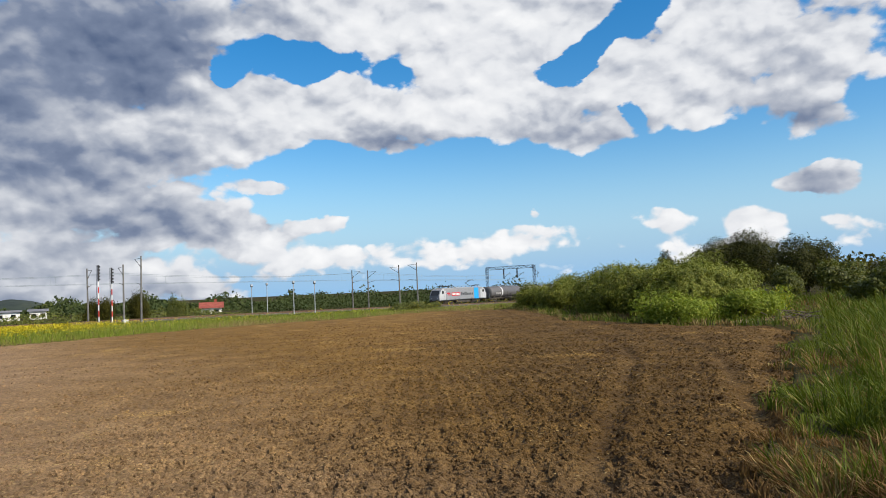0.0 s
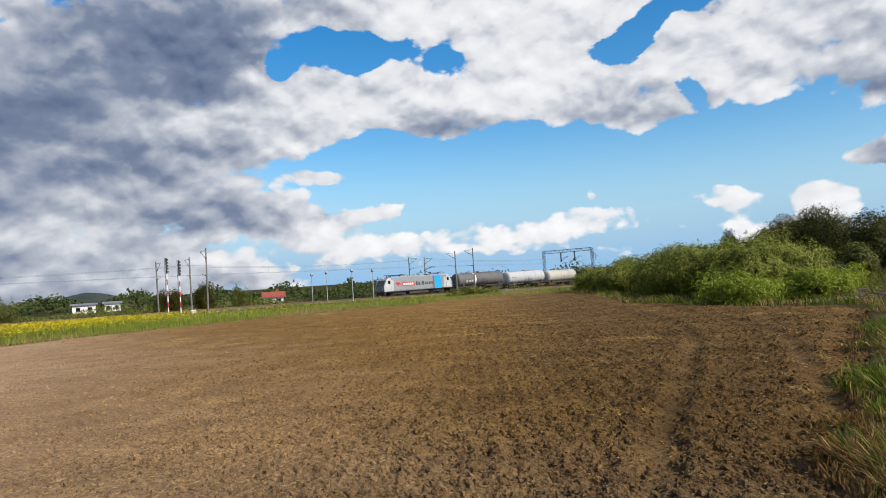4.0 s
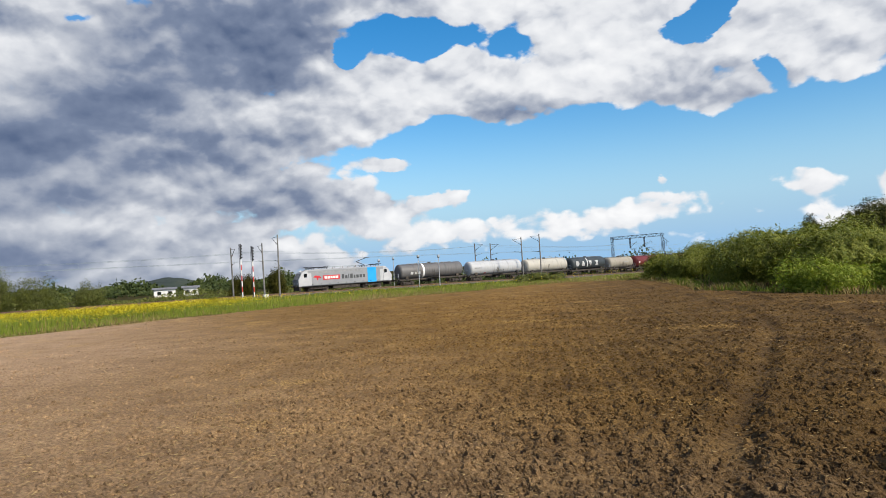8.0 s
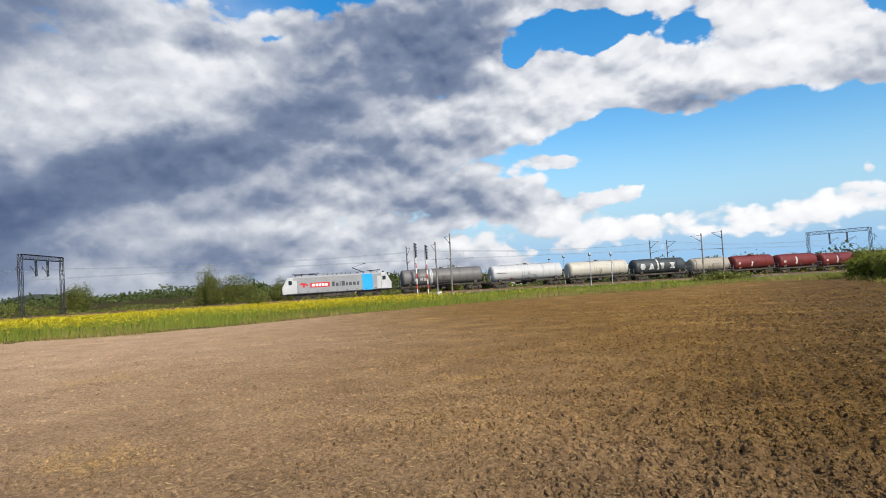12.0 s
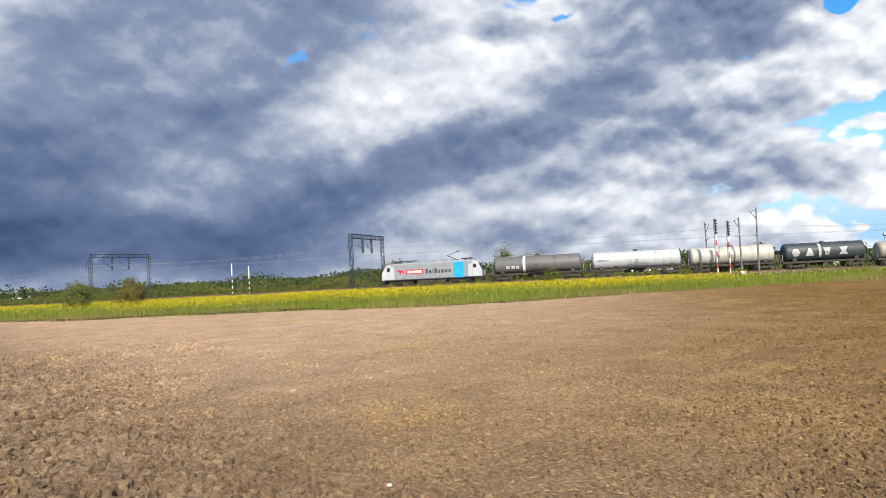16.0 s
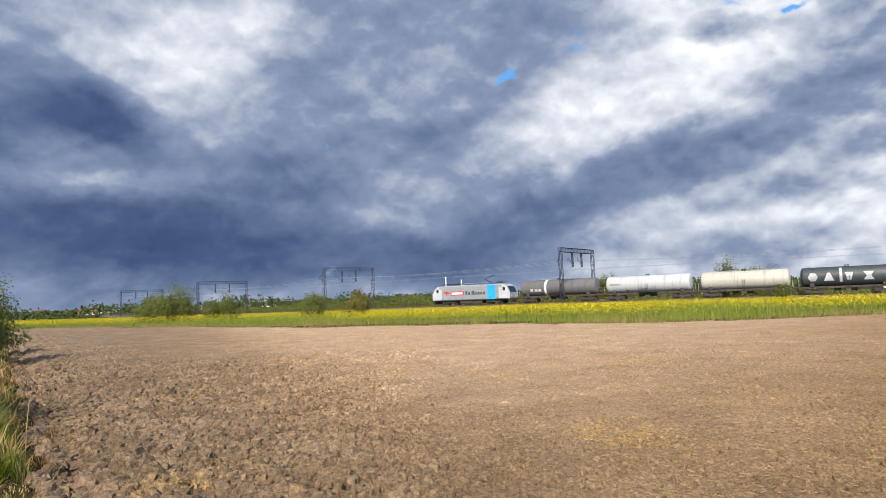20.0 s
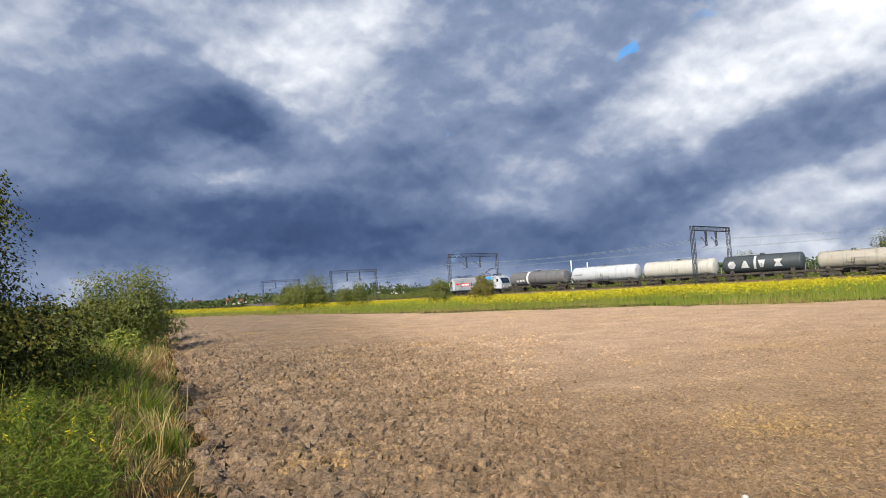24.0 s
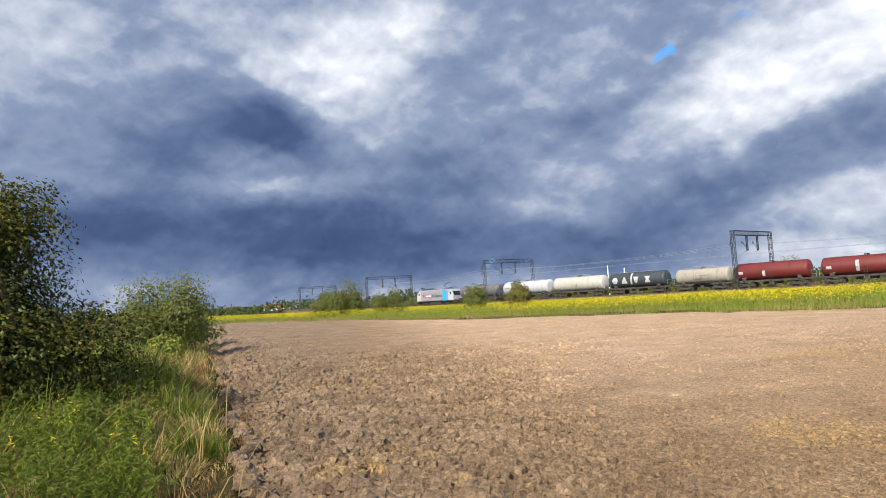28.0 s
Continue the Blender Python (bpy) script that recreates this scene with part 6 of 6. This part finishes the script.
# ---- distance ----
def leafy_band(name, label, seed, a0, a1, d0, d1, height, n, size, leaf, along_rail=None):
    """A far wood or hedge as clumps of leaves on the ground: height is a function of the bearing."""
    rng = np.random.default_rng(seed)
    if along_rail is None:
        az = rng.uniform(a0, a1, n)
        d = rng.uniform(d0, d1, n)
        x, y = -np.sin(np.radians(az)) * d, np.cos(np.radians(az)) * d
    else:
        u, dv = rng.uniform(a0, a1, n), rng.uniform(d0, d1, n)
        p = np.array([rail(a, b)[:2] for a, b in zip(u, dv)])
        x, y, az = p[:, 0], p[:, 1], u
    top = np.array([height(a) for a in az]) * (0.8 + 1.05 * rough_noise(x, y, 9.0, 2, seed))
    z = land_z(x, y) + np.maximum(top, .3) * rng.random(n) ** .6
    out = np.stack([rng.normal(.3, .6, n), rng.normal(-.3, .6, n), rng.normal(.4, .5, n)], -1)
    o = leaves(name, np.stack([x, y, z], -1), out, size * rng.uniform(.6, 1.4, n), [leaf], np.zeros(n, int), None, .75)
    return tagged(o, label, "wood", kind="stuff")


def house(az, d, w, dep, h, roof_h, roof, label, turn=0.0):
    p = bearing(az, d)
    o = thing("house", (p.x, p.y, float(land_z(p.x, p.y)) - .2), az + turn, label, "house", "far houses")
    bm = bmesh.new()
    box(bm, -w / 2, -dep / 2, 0, w / 2, dep / 2, h)
    part("wall", bm, PLASTER, o)
    bm = bmesh.new()
    e = .5
    v = [bm.verts.new(q) for q in ((-w / 2 - e, -dep / 2 - e, h), (w / 2 + e, -dep / 2 - e, h), (w / 2 + e, dep / 2 + e, h), (-w / 2 - e, dep / 2 + e, h), (-w / 2 - e, 0, h + roof_h), (w / 2 + e, 0, h + roof_h))]
    for q in ((0, 1, 5, 4), (2, 3, 4, 5), (0, 4, 3), (1, 2, 5), (3, 2, 1, 0)):
        bm.faces.new([v[i] for i in q])
    bmesh.ops.recalc_face_normals(bm, faces=bm.faces[:])
    part("roof", bm, roof, o)
    n = max(2, int(w / 2.6))
    for k in range(n):
        x = -w / 2 + w * (k + .5) / n
        bm = bmesh.new()
        box(bm, x - .5, -dep / 2 - .04, h * .35, x + .5, -dep / 2 + .1, h * .75)
        f = part("window", bm, GLASS, o)
        bm = bmesh.new()
        box(bm, x - .62, -dep / 2 - .12, h * .35 - .1, x + .62, -dep / 2, h * .35 - .01)
        part("sill", bm, PLASTER, f)
    if roof_h > 1.2:
        bm = bmesh.new()
        box(bm, w * .2 - .3, -.3, h + roof_h * .5, w * .2 + .3, .3, h + roof_h + .7)
        part("chimney", bm, ROOF_TILE, o)


def hill(az, d, w, dep, h):
    a = np.linspace(-1, 1, 41)
    X, Y = np.meshgrid(a, a)
    p = bearing(az, d)
    ar = radians(az)
    wx, wy = p.x + math.cos(ar) * X * w - math.sin(ar) * Y * dep, p.y + math.sin(ar) * X * w + math.cos(ar) * Y * dep
    z = np.clip(1 - X * X, 0, 1) ** 1.2 * np.clip(1 - Y * Y, 0, 1) * h + rough_noise(wx, wy, 20, 3, 3) * h * .12 - .5 + float(land_z(p.x, p.y)) - 1
    ob = new("far_hill", mesh_np("far_hill", np.stack([wx, wy, z], -1).reshape(-1, 3), grid_faces(41, 41), [HILL]))
    tagged(ob, "low wooded hill on the horizon", "hill", kind="structure")


def build_distance():
    leafy_band("far_wood", "dark green belt of trees beyond the railway", 5, -9, 13.5, 225, 290, lambda a: 4.6 + 1.2 * math.sin(a * .9), 9000, .8, FAR_LEAF)
    leafy_band("far_wood", "dark green belt of trees beyond the railway", 6, 13, 41, 230, 330, lambda a: 3.4 + 1.5 * math.sin(a * 1.1), 11000, 1.1, FAR_LEAF)
    leafy_band("far_wood", "low green belt of trees on the plain", 7, 40, 116, 330, 520, lambda a: 4.4 + 1.2 * math.sin(a * .7), 15000, 1.5, FAR_LEAF)
    leafy_band("lineside_hedge", "green hedge of shrubs behind the tracks", 8, 8, 170, 10, 22, lambda u: (2.5 if u > 38 else 1.7) + .6 * math.sin(u * .15), 21000, .32, LEAF, True)
    leafy_band("lineside_hedge", "green hedge of shrubs behind the tracks", 9, -64, 10, 24, 44, lambda u: 1.3 + .9 * math.sin(u * .22), 6000, .36, LEAF, True)
    leafy_band("lineside_hedge", "green shrubs behind the tracks", 10, -135, -62, 14, 34, lambda u: 2.4 + 1.0 * math.sin(u * .2), 8000, .45, FAR_LEAF, True)
    leafy_band("far_wood", "dark green belt of trees behind the meadow", 11, -60, -28, 90, 130, lambda a: 3.2 + .6 * math.sin(a), 11000, .6, DARK_LEAF)
    hill(33.0, 900, 52, 60, 13)
    hill(-31, 420, 90, 60, 11)
    hill(56, 1100, 60, 60, 14)
    house(33.3, 205, 5.5, 6, 2.3, .5, GREY_ROOF, "low white building with a flat grey roof beyond the railway")
    house(31.4, 210, 4.0, 6, 2.3, .6, GREY_ROOF, "low white building with a flat grey roof beyond the railway")
    house(19.5, 190, 5.2, 8, 1.6, 1.5, ROOF_TILE, "low house with a broad red tiled roof beyond the railway")
    for az, d, w, roof in ((94.2, 470, 12, ROOF_TILE), (92.6, 490, 8, GREY_ROOF), (90.8, 520, 8, ROOF_TILE), (86.9, 480, 8, GREY_ROOF), (81.2, 480, 8, GREY_ROOF), (82.9, 500, 6, GREY_ROOF), (97.4, 540, 8, ROOF_TILE)):
        house(az, d, w, 8, 2.0, 2.2, roof, "far white house with a red tiled roof" if roof is ROOF_TILE else "far white house with a grey roof", 12)
# ---- the place ----
build_ground()
build_distance()
build_railway()
build_shrubs()
brush_pile()
sandy_patch()
weed_stalks()
build_near_verges()
seed_heads()
build_far_verge()
FIELD = build_field()
build_straw(FIELD)
build_clods(FIELD)
field_stones()

# ---- what moves ----
RUN = (-0.00016122219, 0.0074159105, -0.083493822, 8.0518782, -92.66988)     # the front's place along the line, as powers of the seconds


def front_at(t):
    """Where the train's front is along the line at t seconds."""
    return float(np.polyval(RUN, t))


def motions():
    for car, (a, b) in zip(CARS, CONSIST):
        rows = []
        for t in range(0, 29):
            u = front_at(t) - (a + b) / 2
            p = rail(u)
            rows.append((t, pose(p.x, p.y, p.z, 0, 0, rail_yaw(u))))
        walk(car, rows)
    spins = {}
    for w, at, r in WHEELS:
        if r not in spins:
            spins[r] = [(t, pose(*at, 0, math.degrees((front_at(t) - front_at(0)) / r), 0)) for t in np.arange(0, 28.001, 1 / 15)]
        x, y, z = at
        walk(w, [(t, Matrix.Translation((x, y, z)) @ m.to_quaternion().to_matrix().to_4x4()) for t, m in spins[r]])


motions()
